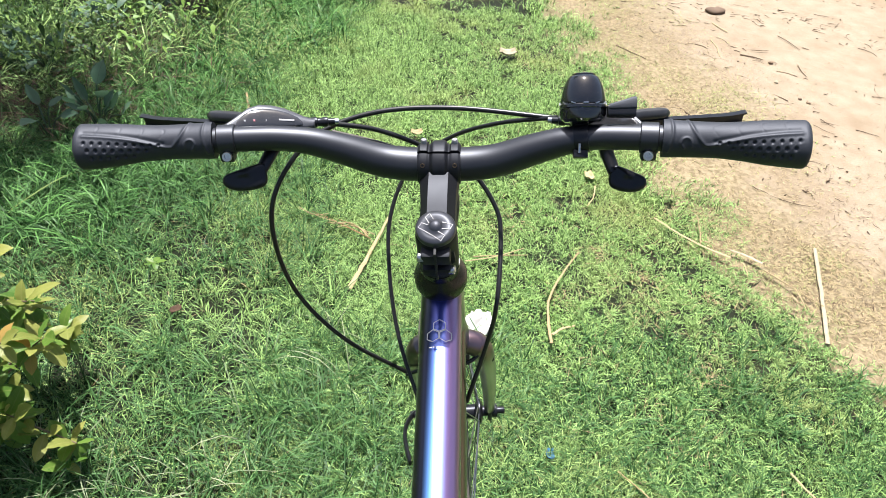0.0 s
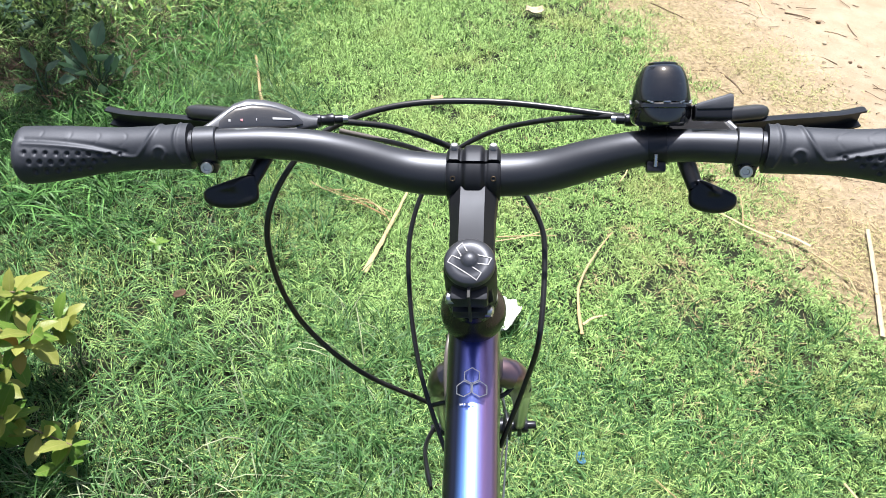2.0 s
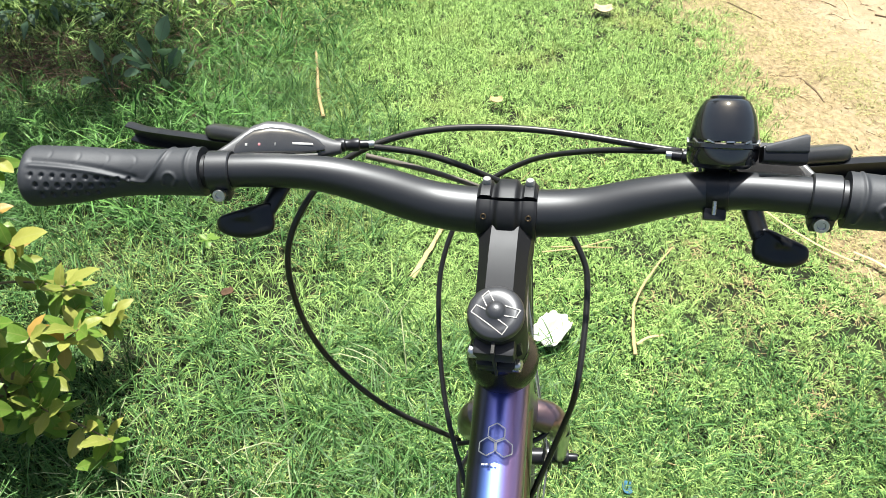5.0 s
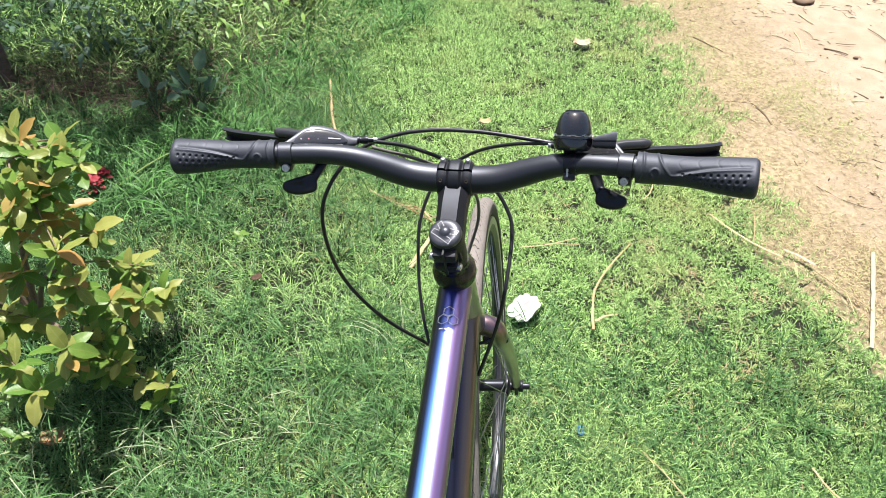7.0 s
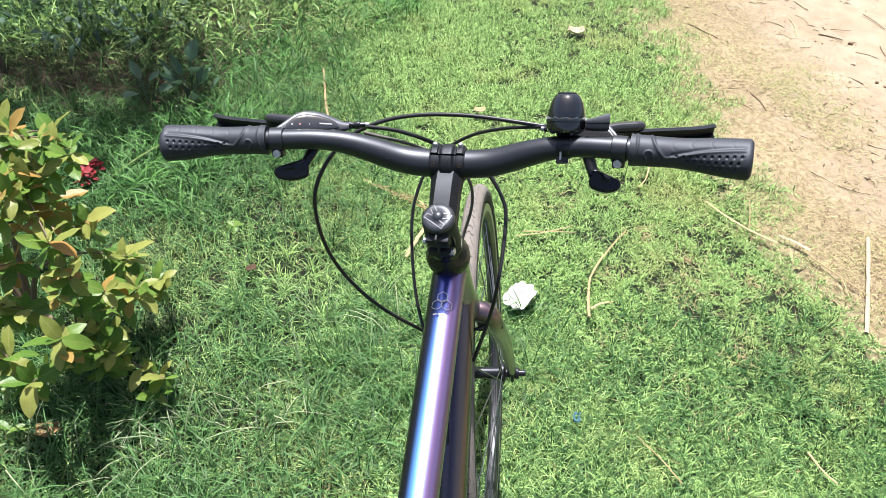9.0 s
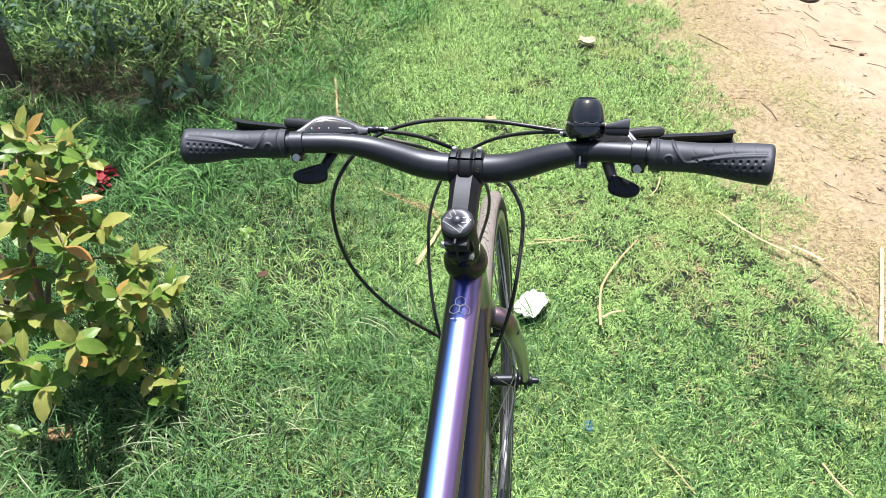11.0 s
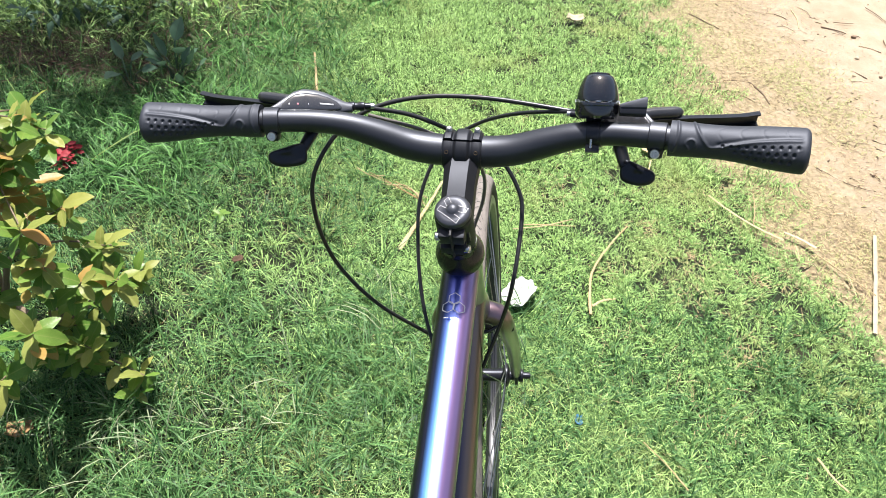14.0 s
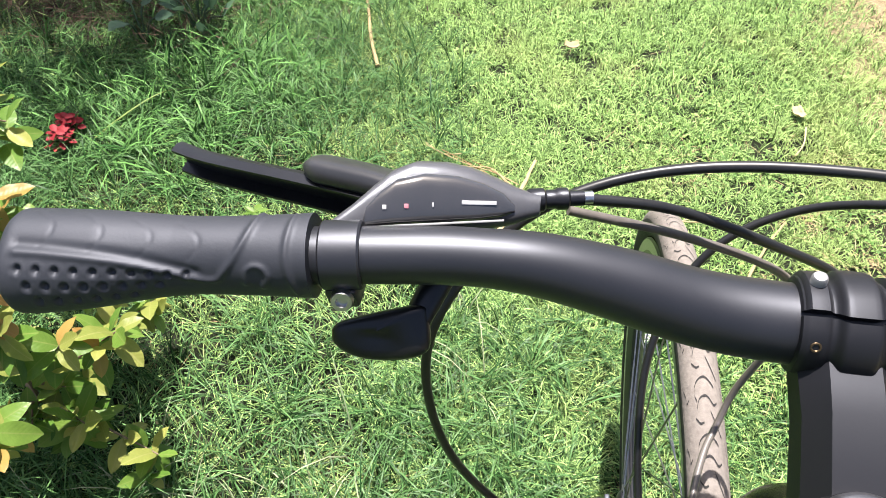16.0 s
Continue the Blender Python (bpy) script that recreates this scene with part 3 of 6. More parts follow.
def leaflets(rng, x, y, z, size, tilt):
    """Small rhombic leaves, two bent triangles each side."""
    n = len(x)
    az = rng.uniform(0, 2 * math.pi, n)
    ti = rng.uniform(-tilt, tilt, n)
    d = np.stack([np.cos(az) * np.cos(ti), np.sin(az) * np.cos(ti), np.sin(ti)], 1)
    w = np.stack([-np.sin(az), np.cos(az), rng.uniform(-0.4, 0.4, n)], 1)
    P = np.stack([x, y, z], 1)
    S = size[:, None]
    up = np.array([0, 0, 1.0])
    a, b = P, P + d * S * 1.15 - up * S * 0.25
    l = P + d * S * 0.45 + w * S * 0.25 + up * S * 0.10
    r = P + d * S * 0.45 - w * S * 0.25 + up * S * 0.10
    c = P + d * S * 0.5
    V = np.stack([a, l, b, r, c], 1).reshape(-1, 3)
    k = np.arange(n)[:, None] * 5
    T = np.stack([k + [0, 4, 1], k + [1, 4, 2], k + [2, 4, 3], k + [3, 4, 0]], 1).reshape(-1, 3)
    return V, T


def clover():
    rng = np.random.default_rng(7)
    x, y = scatter(rng, 42000, -1.2, 1.1, -0.3, 3.2)
    dens = np.clip(wobble(x, y, 4.1, 4.4) * 1.1 + 0.25 + 0.5 * np.exp(-((x - 0.3) ** 2 + (y - 0.8) ** 2) / 0.25), 0, 1)
    dens *= np.clip((path_edge(y) - x) / 0.2, 0, 1) * np.clip(0.25 + y * 0.9, 0.2, 1)
    ok = rng.uniform(0, 1, len(x)) < dens * 0.32
    x, y = x[ok], y[ok]
    m = len(x)
    V, T = leaflets(rng, x, y, height(x, y) + rng.uniform(0.012, 0.03, m), rng.uniform(0.005, 0.010, m), 0.5)
    fast_mesh("clover", V, T, M_CLOVER, "small bright green clover leaves among the grass", "clover")
    x, y = np.concatenate([rng.normal(0.36, 0.20, 2800), rng.normal(0.15, 0.30, 1600)]), np.concatenate([rng.normal(0.95, 0.25, 2800), rng.normal(1.35, 0.35, 1600)])
    ok = (rng.uniform(0, 1, len(x)) < np.clip(0.45 + 0.8 * wobble(x, y, 9.1, 1.4), 0, 1)) & (x < path_edge(y) - 0.05)
    x, y = x[ok], y[ok]
    m = len(x)
    V, T = leaflets(rng, x, y, height(x, y) + rng.uniform(0.010, 0.034, m), rng.uniform(0.006, 0.013, m), 0.7)
    fast_mesh("broad_clover", V, T, M_CLOVER, "broader yellow-green leaves in the middle of the lawn", "clover")


def dry_grass():
    rng = np.random.default_rng(9)
    x, y = scatter(rng, 15000, -1.4, 1.3, -0.4, 3.0)
    worn = sum(np.exp(-((x - bx) ** 2 + (y - by) ** 2) / (1.3 * br) ** 2) for bx, by, br in WORN)
    dens = np.clip(0.20 + 0.70 * wobble(x, y, 5.2, 8) + worn, 0.05, 1) * np.clip((path_edge(y) + 0.15 - x) / 0.2, 0, 1)
    ok = rng.uniform(0, 1, len(x)) < dens
    x, y = x[ok], y[ok]
    m = len(x)
    P = np.stack([x, y, height(x, y) + 0.004], 1)
    V, T = blades(rng, P, rng.uniform(0.02, 0.06, m), rng.uniform(0.001, 0.002, m), rng.uniform(0.9, 1.5, m), rng.uniform(0.0, 0.3, m))
    fast_mesh("dry_grass", V, T, M_STRAW, "scattered dry straw-coloured blades in the lawn", "dry grass")


lawn()
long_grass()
bleached_tufts()
clover()
dry_grass()


# ---------------------------------------------------------------- bicycle
LEAN = 6.1
bike = thing("bicycle", "purple metallic bicycle with black riser handlebar, leaning on grass", "bicycle", (0.0965, 0, 0))
bike.rotation_euler = (0, radians(-LEAN), 0)

HEAD = Vector((0, 0, 0.905))                 # top of the steering axis
DOWN = Vector((0, math.cos(radians(72)), -math.sin(radians(72))))
AXLE = Vector((0, 0.210, 0.343))
FRAME_TURN, FORK_TURN = -1.0, -4.3           # degrees about the steering axis, against the handlebar


def steer(deg):
    return Matrix.Translation(HEAD) @ Matrix.Rotation(radians(deg), 4, DOWN) @ Matrix.Translation(-HEAD)


def bar_point(x):
    s = abs(x)
    y = np.interp(s, [0, 0.04, 0.08, 0.12, 0.16, 0.20, 0.26, 0.32], [0.0785, 0.0785, 0.0775, 0.0735, 0.0675, 0.0605, 0.0515, 0.0415])
    z = np.interp(s, [0, 0.03, 0.055, 0.085, 0.115, 0.145, 0.19, 0.25, 0.32], [0.9158, 0.9158, 0.9198, 0.9328, 0.9448, 0.9508, 0.9538, 0.9568, 0.9628])
    return Vector((x, float(y), float(z)))


def bar_frame(x):
    """Point, tangent (outwards), up and back vectors of the bar at x."""
    d = 0.01 * (1 if x > 0 else -1)
    t = (bar_point(x + d) - bar_point(x - d)).normalized()
    back = Vector((0, -1, 0))
    back = (back - t * back.dot(t)).normalized()
    up = Vector((0, 0, 1))
    up = (up - t * up.dot(t) - back * up.dot(back)).normalized()
    return bar_point(x), t, up, back


def handlebar():
    xs = np.linspace(-0.309, 0.304, 79)
    P = np.array([tuple(bar_point(x)) for x in xs])
    for _ in range(3):
        P[1:-1] = (P[:-2] + 2 * P[1:-1] + P[2:]) / 4
    rad = np.interp(abs(xs), [0, 0.035, 0.075, 0.135, 0.32], [0.0159, 0.0159, 0.0150, 0.0113, 0.0111])
    part("handlebar", sweep(P, rad, 28), M_BLACK, bike, "satin black aluminium riser handlebar")


GRIP_START = {-1: 0.1995, 1: 0.1945}
CLAMP_AT = {-1: 0.1890, 1: 0.1840}


def grip_surface(side, u, a, lift=0.0):
    """Point on the grip: u from 0 at the clamp to 1 at the bar end; a: angle, 0 up, 90 towards the rider."""
    x = side * (GRIP_START[side] + (0.114 if side < 0 else 0.1135) * u)
    p, t, up, back = bar_frame(x)
    lobe = max(0.0, (u - 0.35) / 0.65)
    lobe = lobe * lobe * (3 - 2 * lobe)
    base = 0.0164 - 0.0012 * math.sin(math.pi * min(1, u / 0.7)) + 0.0012 * lobe
    swell = 0.0066 * lobe * max(0.0, math.cos(radians(a - 106))) ** 1.6
    r = base + swell + lift
    end = max(0.0, (u - 0.955) / 0.045)
    r *= math.sqrt(max(0.0, 1 - 0.36 * end ** 3))
    return p + (up * math.cos(radians(a)) + back * math.sin(radians(a))) * float(r)


def grip_relief():
    """Height of the moulding over (u, angle): craters and raised ribs, in metres."""
    U, A = np.meshgrid(np.linspace(0, 0.93, 150), np.arange(0, 360, 2.5), indexing="ij")
    A = np.where(A > 180, A - 360, A)
    R = 0.017
    X, Y = U * 0.116, np.radians(A) * R
    H = np.zeros_like(X)
    for row in range(3):
        for k in range(10 - 2 * row):
            u, a = 0.915 - 0.058 * k - 0.024 * row, 56 + 17 * row + 1.2 * k
            d2 = (X - u * 0.116) ** 2 + (Y - math.radians(a) * R) ** 2
            H += -0.0021 * np.exp(-d2 / 0.0012 ** 2) + 0.0003 * np.exp(-((np.sqrt(d2) - 0.0021) / 0.0007) ** 2)
    def rib(line, w, h):
        P = catmull([(u * 0.116, math.radians(a) * R, 0) for u, a in line], 10)[:, :2]
        best = np.full(X.shape, 1.0)
        for p, q in zip(P[:-1], P[1:]):
            pq = q - p
            t = np.clip(((X - p[0]) * pq[0] + (Y - p[1]) * pq[1]) / max(pq @ pq, 1e-12), 0, 1)
            best = np.minimum(best, np.hypot(X - p[0] - t * pq[0], Y - p[1] - t * pq[1]))
        return h * np.exp(-(best / w) ** 2)
    ridge = [(0.97, 36), (0.8, 40), (0.6, 49), (0.45, 62), (0.36, 73), (0.30, 75), (0.27, 64), (0.23, 42), (0.20, 18), (0.18, -10), (0.17, -40)]
    H += rib(ridge, 0.0014, 0.0011)
    H -= rib([(u, a - 10) for u, a in ridge[:5]], 0.0020, 0.0008)
    for u0 in (0.38, 0.54, 0.70, 0.86):
        top = 46 - 30 * (u0 - 0.36)
        H -= rib([(u0, top), (u0 - 0.03, top - 18), (u0 - 0.02, top - 36), (u0 + 0.05, top - 58)], 0.0008, 0.00022)
    H += rib([(0.035, 100), (0.055, 70), (0.065, 40), (0.06, 10), (0.05, -30)], 0.0012, 0.0010)
    H += rib([(0.145, 86), (0.125, 70), (0.14, 57), (0.17, 54), (0.195, 62), (0.20, 80)], 0.0012, 0.0009)
    return H


def grips():
    H = grip_relief()
    us = np.linspace(0, 0.93, 150)
    for side in (-1, 1):
        rings = [[grip_surface(side, u, a * 2.5, float(H[i, a])) for a in range(144)] for i, u in enumerate(us)]
        rings += [[grip_surface(side, u, a * 2.5) for a in range(144)] for u in (0.945, 0.96, 0.975, 0.99, 1.0)]
        if side > 0:
            rings = [r[::-1] for r in rings]
        part("grip", loft(rings), M_RUBBER, bike, "black moulded rubber grip with dimpled palm rest", 80)


def clamp_bands():
    for side in (-1, 1):
        p0, t, up, back = bar_frame(side * CLAMP_AT[side])
        axis = t
        c = part("shifter_clamp", [lathe([(0.0108, -0.0078), (0.0128, -0.0078), (0.0135, -0.0070), (0.0135, 0.0070), (0.0128, 0.0078), (0.0108, 0.0078)], p0, axis, 36),
                                   block((0.013, 0.010, 0.010), Matrix.Translation(p0 - up * 0.0105 + back * 0.0085), 0.002)],
                 M_BLACK, bike, "black clamp band", 35)
        b0 = p0 - up * 0.0090 + back * 0.0128
        part("clamp_bolt", lathe([(0, 0.0030), (0.0020, 0.0030), (0.0024, 0.0045), (0.0040, 0.0045), (0.0044, 0.0036), (0.0044, -0.004)], b0, back + up * 0.4, 20), M_STEEL, c, "silver hex-socket bolt")


def stem():
    clamp = Vector((0, 0.0785, 0.9158))
    st = thing("stem", "", "")
    st.parent = bike
    # body: faceted extension from the steerer to the bar
    rings = []
    for y, zc, hw, hh in ((-0.004, 0.874, 0.0165, 0.016), (0.012, 0.882, 0.0168, 0.017), (0.030, 0.8925, 0.0168, 0.0155), (0.046, 0.9015, 0.0170, 0.0142), (0.056, 0.9060, 0.0180, 0.0125), (0.066, 0.9100, 0.0190, 0.0105)):
        sect = [(-0.0088, 1), (0.0088, 1), (0.94 * hw, 0.30), (hw, -0.5), (0.009, -1), (-0.009, -1), (-hw, -0.5), (-0.94 * hw, 0.30)]
        rings.append([Vector((x, y - 0.25 * hh * q, zc + hh * q)) for x, q in sect])
    part("extension", loft(rings), M_STEM, st, "faceted matt black extension", 20)
    part("steerer_clamp", [lathe([(0.0155, -0.062), (0.0185, -0.060), (0.0190, -0.05), (0.0185, -0.012), (0.0178, -0.006), (0.0165, -0.0045)], HEAD, -DOWN, 36),
                           block((0.026, 0.012, 0.016), Matrix.Translation(HEAD + DOWN * 0.022 + Vector((0, -0.0185, -0.002))) @ pose(0, 0, 0, 18), 0.003),
                           block((0.026, 0.012, 0.013), Matrix.Translation(HEAD + DOWN * 0.044 + Vector((0, -0.0185, -0.002))) @ pose(0, 0, 0, 18), 0.003)],
         M_STEM, st, "", 35)
    part("clamp_slot", block((0.0022, 0.014, 0.046), Matrix.Translation(HEAD + DOWN * 0.032 + Vector((0, -0.0185, -0.0015))) @ pose(0, 0, 0, 18), 0.0004), M_DARK, st, "dark slot between the pinch ears")
    for s, h in ((1, 0.044), (-1, 0.022)):
        part("pinch_bolt", lathe([(0, 0.004), (0.002, 0.004), (0.0026, 0.003), (0.0040, 0.0035), (0.0043, 0.0025), (0.0043, -0.006)],
                                 HEAD + DOWN * h + Vector((s * 0.0125, -0.0205, -0.002)), (s, -0.25, 0.2), 18), M_STEEL, st, "silver pinch bolt")
    # bar clamp: rear half and faceplate, with a gap between them
    def half(a0, a1, r, wave, ears):
        rings = []
        def step(d, w):
            return 1 / (1 + math.exp(max(-40.0, min(40.0, d / w))))
        xs = [0.0, 0.003, 0.0048, 0.0054, 0.0062, 0.0070, 0.0078, 0.0086, 0.0092, 0.0098, 0.0104, 0.0112, 0.0130, 0.0150, 0.0172, 0.0182, 0.0188, 0.0194, 0.0198]
        for x in [-q for q in xs[:0:-1]] + xs:
            ridge = step(abs(x) - 0.0070, 0.0006)
            ear = step(abs(abs(x) - 0.0144) - 0.0040, 0.0003)
            end = 0.95 if abs(x) > 0.0196 else 1.0
            k = (0.93 + 0.19 * ridge + ears * ear) * end
            shift = wave * (ridge - 0.4)
            def turn(a):
                return radians(a + (shift if abs(a - 66) < 8 else 0.0))
            arc = [clamp + Vector((x, -math.cos(turn(a)) * r * k, math.sin(turn(a)) * r * k)) for a in np.linspace(a0, a1, 15)]
            arc += [clamp + Vector((x, -math.cos(turn(a)) * 0.0158, math.sin(turn(a)) * 0.0158)) for a in np.linspace(a1, a0, 15)]
            rings.append(arc)
        return loft(rings)
    part("bar_clamp", half(-95, 63, 0.0198, -5, 0.04), M_STEM, st, "", 25)
    fp = part("faceplate", half(69, 262, 0.0198, -5, 0.13), M_STEM, st, "black faceplate", 25)
    for sx in (-0.0142, 0.0142):
        part("faceplate_bolt", lathe([(0, 0.0052), (0.0014, 0.0052), (0.0024, 0.0048), (0.0029, 0.0038), (0.0029, -0.004)],
                                     clamp + Vector((sx, 0.0050, 0.0192)), (0, 0.10, 0.99), 16), M_BOLT, fp, "silver bolt")
        part("bolt_hole", lathe([(0, -0.0006), (0.0010, -0.0004), (0.0014, 0.0002), (0.0019, 0.0002), (0.0022, -0.0004)], clamp + Vector((sx * 1.03, -0.0166, 0.0098)), (0, -0.86, 0.51), 14), M_BRASS, st, "small brassy bolt tip in a recess")
    # top cap
    cap = part("top_cap", lathe([(0, 0.0054), (0.0022, 0.0051), (0.0042, 0.0042), (0.0056, 0.0029), (0.0064, 0.0018), (0.0120, 0.0012), (0.0164, 0.0002), (0.0176, -0.0016), (0.0176, -0.006)],
                                HEAD, -DOWN, 48), M_CAP, st, "round satin black top cap", 50)
    n = -DOWN
    ex, ey = Vector((1, 0, 0)), n.cross(Vector((1, 0, 0)))
    if ey.y < 0:
        ey = -ey
    def flat(poly, w, lift):
        geo = []
        for p, q in zip(poly[:-1], poly[1:]):
            a, b = Vector(p), Vector(q)
            d = (b - a).normalized()
            s = Vector((-d.y, d.x)) * w
            V, Q = [], []
            for k in range(7):
                c = a - d * w + (b - a + d * 2 * w) * (k / 6)
                Q += [c - s, c + s]
            for c in Q:
                r = c.length
                h = np.interp(r, [0.006, 0.012, 0.016, 0.0172], [0.0019, 0.0012, 0.0002, -0.0016]) + lift
                V.append(HEAD + ex * c.x + ey * c.y + n * float(h))
            geo.append((V, [(2 * k, 2 * k + 2, 2 * k + 3, 2 * k + 1) for k in range(6)]))
        return geo
    mark = flat([(-0.0052, -0.0002), (-0.0120, 0.0030), (-0.0148, -0.0016), (0.0053, -0.0147), (0.0083, -0.0096), (0.0026, -0.0060)], 0.00030, 0.0005)
    mark += flat([(-0.0052, 0.0016), (-0.0090, 0.0087), (-0.0055, 0.0129), (-0.0018, 0.0063)], 0.00030, 0.0005)
    mark += flat([(0.0060, 0.0033), (0.0150, 0.0017), (0.0127, -0.0034), (0.0060, -0.0031)], 0.00030, 0.0005)
    part("outline_mark", mark, M_MARK, cap, "thin white outline emblem")


def headset():
    part("headset_spacer", lathe([(0.0150, 0.060), (0.0190, 0.060), (0.0195, 0.064), (0.0190, 0.070), (0.0195, 0.071), (0.0235, 0.078), (0.0255, 0.083), (0.0258, 0.092), (0.0248, 0.096)], HEAD, DOWN, 40),
         M_HEADSET, bike, "glossy black conical headset cover", 30)


def frame_tubes():
    # the frame is turned a little from the steered front end
    turn = steer(FRAME_TURN)
    def tr(p):
        return turn @ Vector(p)
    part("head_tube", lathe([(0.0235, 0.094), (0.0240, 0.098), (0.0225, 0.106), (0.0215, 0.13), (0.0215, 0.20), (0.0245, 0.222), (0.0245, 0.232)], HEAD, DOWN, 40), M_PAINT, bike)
    top = [tr((0, 0.026, 0.795)), tr((0, -0.02, 0.7865)), tr((0, -0.10, 0.768)), tr((0, -0.25, 0.733)), tr((0, -0.50, 0.675))]
    tp = catmull(top, 8)
    tt = part("top_tube", sweep(tp, lambda u, a: 0.0195 + 0.0008 * math.cos(2 * a), 32), M_PAINT, bike, "deep blue and purple metallic top tube with sky sheen in its colour")
    # emblem of three outlined hexagons on top of the tube
    d = (tp[12] - tp[9])
    d = Vector(d).normalized()
    sx = Vector((1, 0, 0))
    sx = (sx - d * sx.dot(d)).normalized()
    n = sx.cross(d).normalized()
    if n.z < 0:
        n = -n
    geo = []
    c0 = Vector(tp[10])
    def on_tube(x, y):
        a = x / 0.0199
        k = c0 + d * (y - 0.0)
        return k + (sx * math.sin(a) + n * math.cos(a)) * 0.0211
    def seg(a, b, w):
        a, b = Vector(a), Vector(b)
        t = (b - a).normalized()
        s = Vector((-t.y, t.x)) * w
        pts = [a - s, b - s, b + s, a + s]
        geo.append(([on_tube(p.x, p.y) for p in pts], [(0, 1, 2, 3)]))
    sgn = -1 if d.y > 0 else 1
    HEX_SHIFT = -sgn * 0.010
    for hx, hy in ((-0.0058, 0.0), (0.0058, 0.0), (0.0, 0.0102)):
        pts = [(hx + 0.0062 * math.cos(radians(30 + 60 * k)), -sgn * hy + 0.0062 * math.sin(radians(30 + 60 * k)) + sgn * 0.004 + HEX_SHIFT) for k in range(6)]
        for k in range(6):
            seg(pts[k], pts[(k + 1) % 6], 0.00040)
    part("hexagon_emblem", geo, M_WHITE, tt, "white outlined hexagon emblem")
    geo = []
    for a0, a1 in ((-0.0085, -0.0060), (-0.0054, -0.0036), (-0.0030, -0.0006), (0.0000, 0.0018)):
        seg((a0, sgn * 0.006), (a1, sgn * 0.006), 0.0006)
    part("lettering_bar", geo, M_MARK, tt, "small white printed line")
    geo = []
    seg((-0.008, -sgn * 0.047), (0.004, -sgn * 0.047), 0.0004)
    part("lettering_bar", geo, M_WHITE, tt, "thin white printed line")
    dn = catmull([tr((0, 0.062, 0.712)), tr((0, 0.0, 0.655)), tr((0, -0.16, 0.50)), tr((0, -0.37, 0.29))], 8)
    dt = part("down_tube", sweep(dn, 0.0215, 28), M_DOWN, bike, "purple-black down tube, darkened for the top tube's shade")
    bars = []
    dd = Vector(dn[-1] - dn[0]).normalized()
    nn = Vector((1, 0, 0))
    nn = (nn - dd * nn.dot(dd)).normalized()
    uu = nn.cross(dd)
    for k in range(7):
        c = Vector(dn[0]) + dd * (0.13 + 0.034 * k)
        for da, wa in ((35, 3), (75, 3)):
            ring = []
            for q in (0.0, 0.026):
                for a in (da - wa, da + wa):
                    ring.append(c + dd * q + (nn * math.sin(radians(a)) - uu * math.cos(radians(a))) * 0.0218 * (1 if uu.z < 0 else 1))
            bars.append((ring, [(0, 1, 3, 2)]))
    return tr, dt, bars


def fork():
    root = HEAD + DOWN * 0.236
    part("fork_crown", [lathe([(0.0245, -0.004), (0.0245, 0.004), (0.0200, 0.012), (0.0170, 0.030), (0.0, 0.030)], root, DOWN, 32),
                             sweep(catmull([root + DOWN * 0.016 + Vector((s, 0, 0)) * w + Vector((0, 0, h)) for s, w, h in
                                            ((-1, 0.034, -0.006), (-1, 0.020, 0.0), (1, 0.0, 0.002), (1, 0.020, 0.0), (1, 0.034, -0.006))], 5), 0.0150, 20)],
              M_FORK, bike, "purple metallic fork crown", 60)
    for s in (-1, 1):
        c = root + DOWN * 0.016
        pts = [c + Vector((s * 0.024, 0, 0.0)), c + Vector((s * 0.036, 0.002, -0.010)), c + Vector((s * 0.042, 0.012, -0.045)), Vector((s * 0.049, 0.150, 0.50)), Vector((s * 0.052, AXLE.y - 0.004, AXLE.z + 0.012))]
        P = catmull(pts, 9)
        rad = np.interp(np.linspace(0, 1, len(P)), [0, 0.25, 0.5, 1], [0.0135, 0.0135, 0.0130, 0.0085])
        part("fork_blade", sweep(P, rad, 20), M_FORK, bike, "purple metallic fork blade")
        part("dropout", block((0.006, 0.022, 0.03), Matrix.Translation(AXLE + Vector((s * 0.052, -0.001, 0.003))), 0.002), M_BLACK, bike)


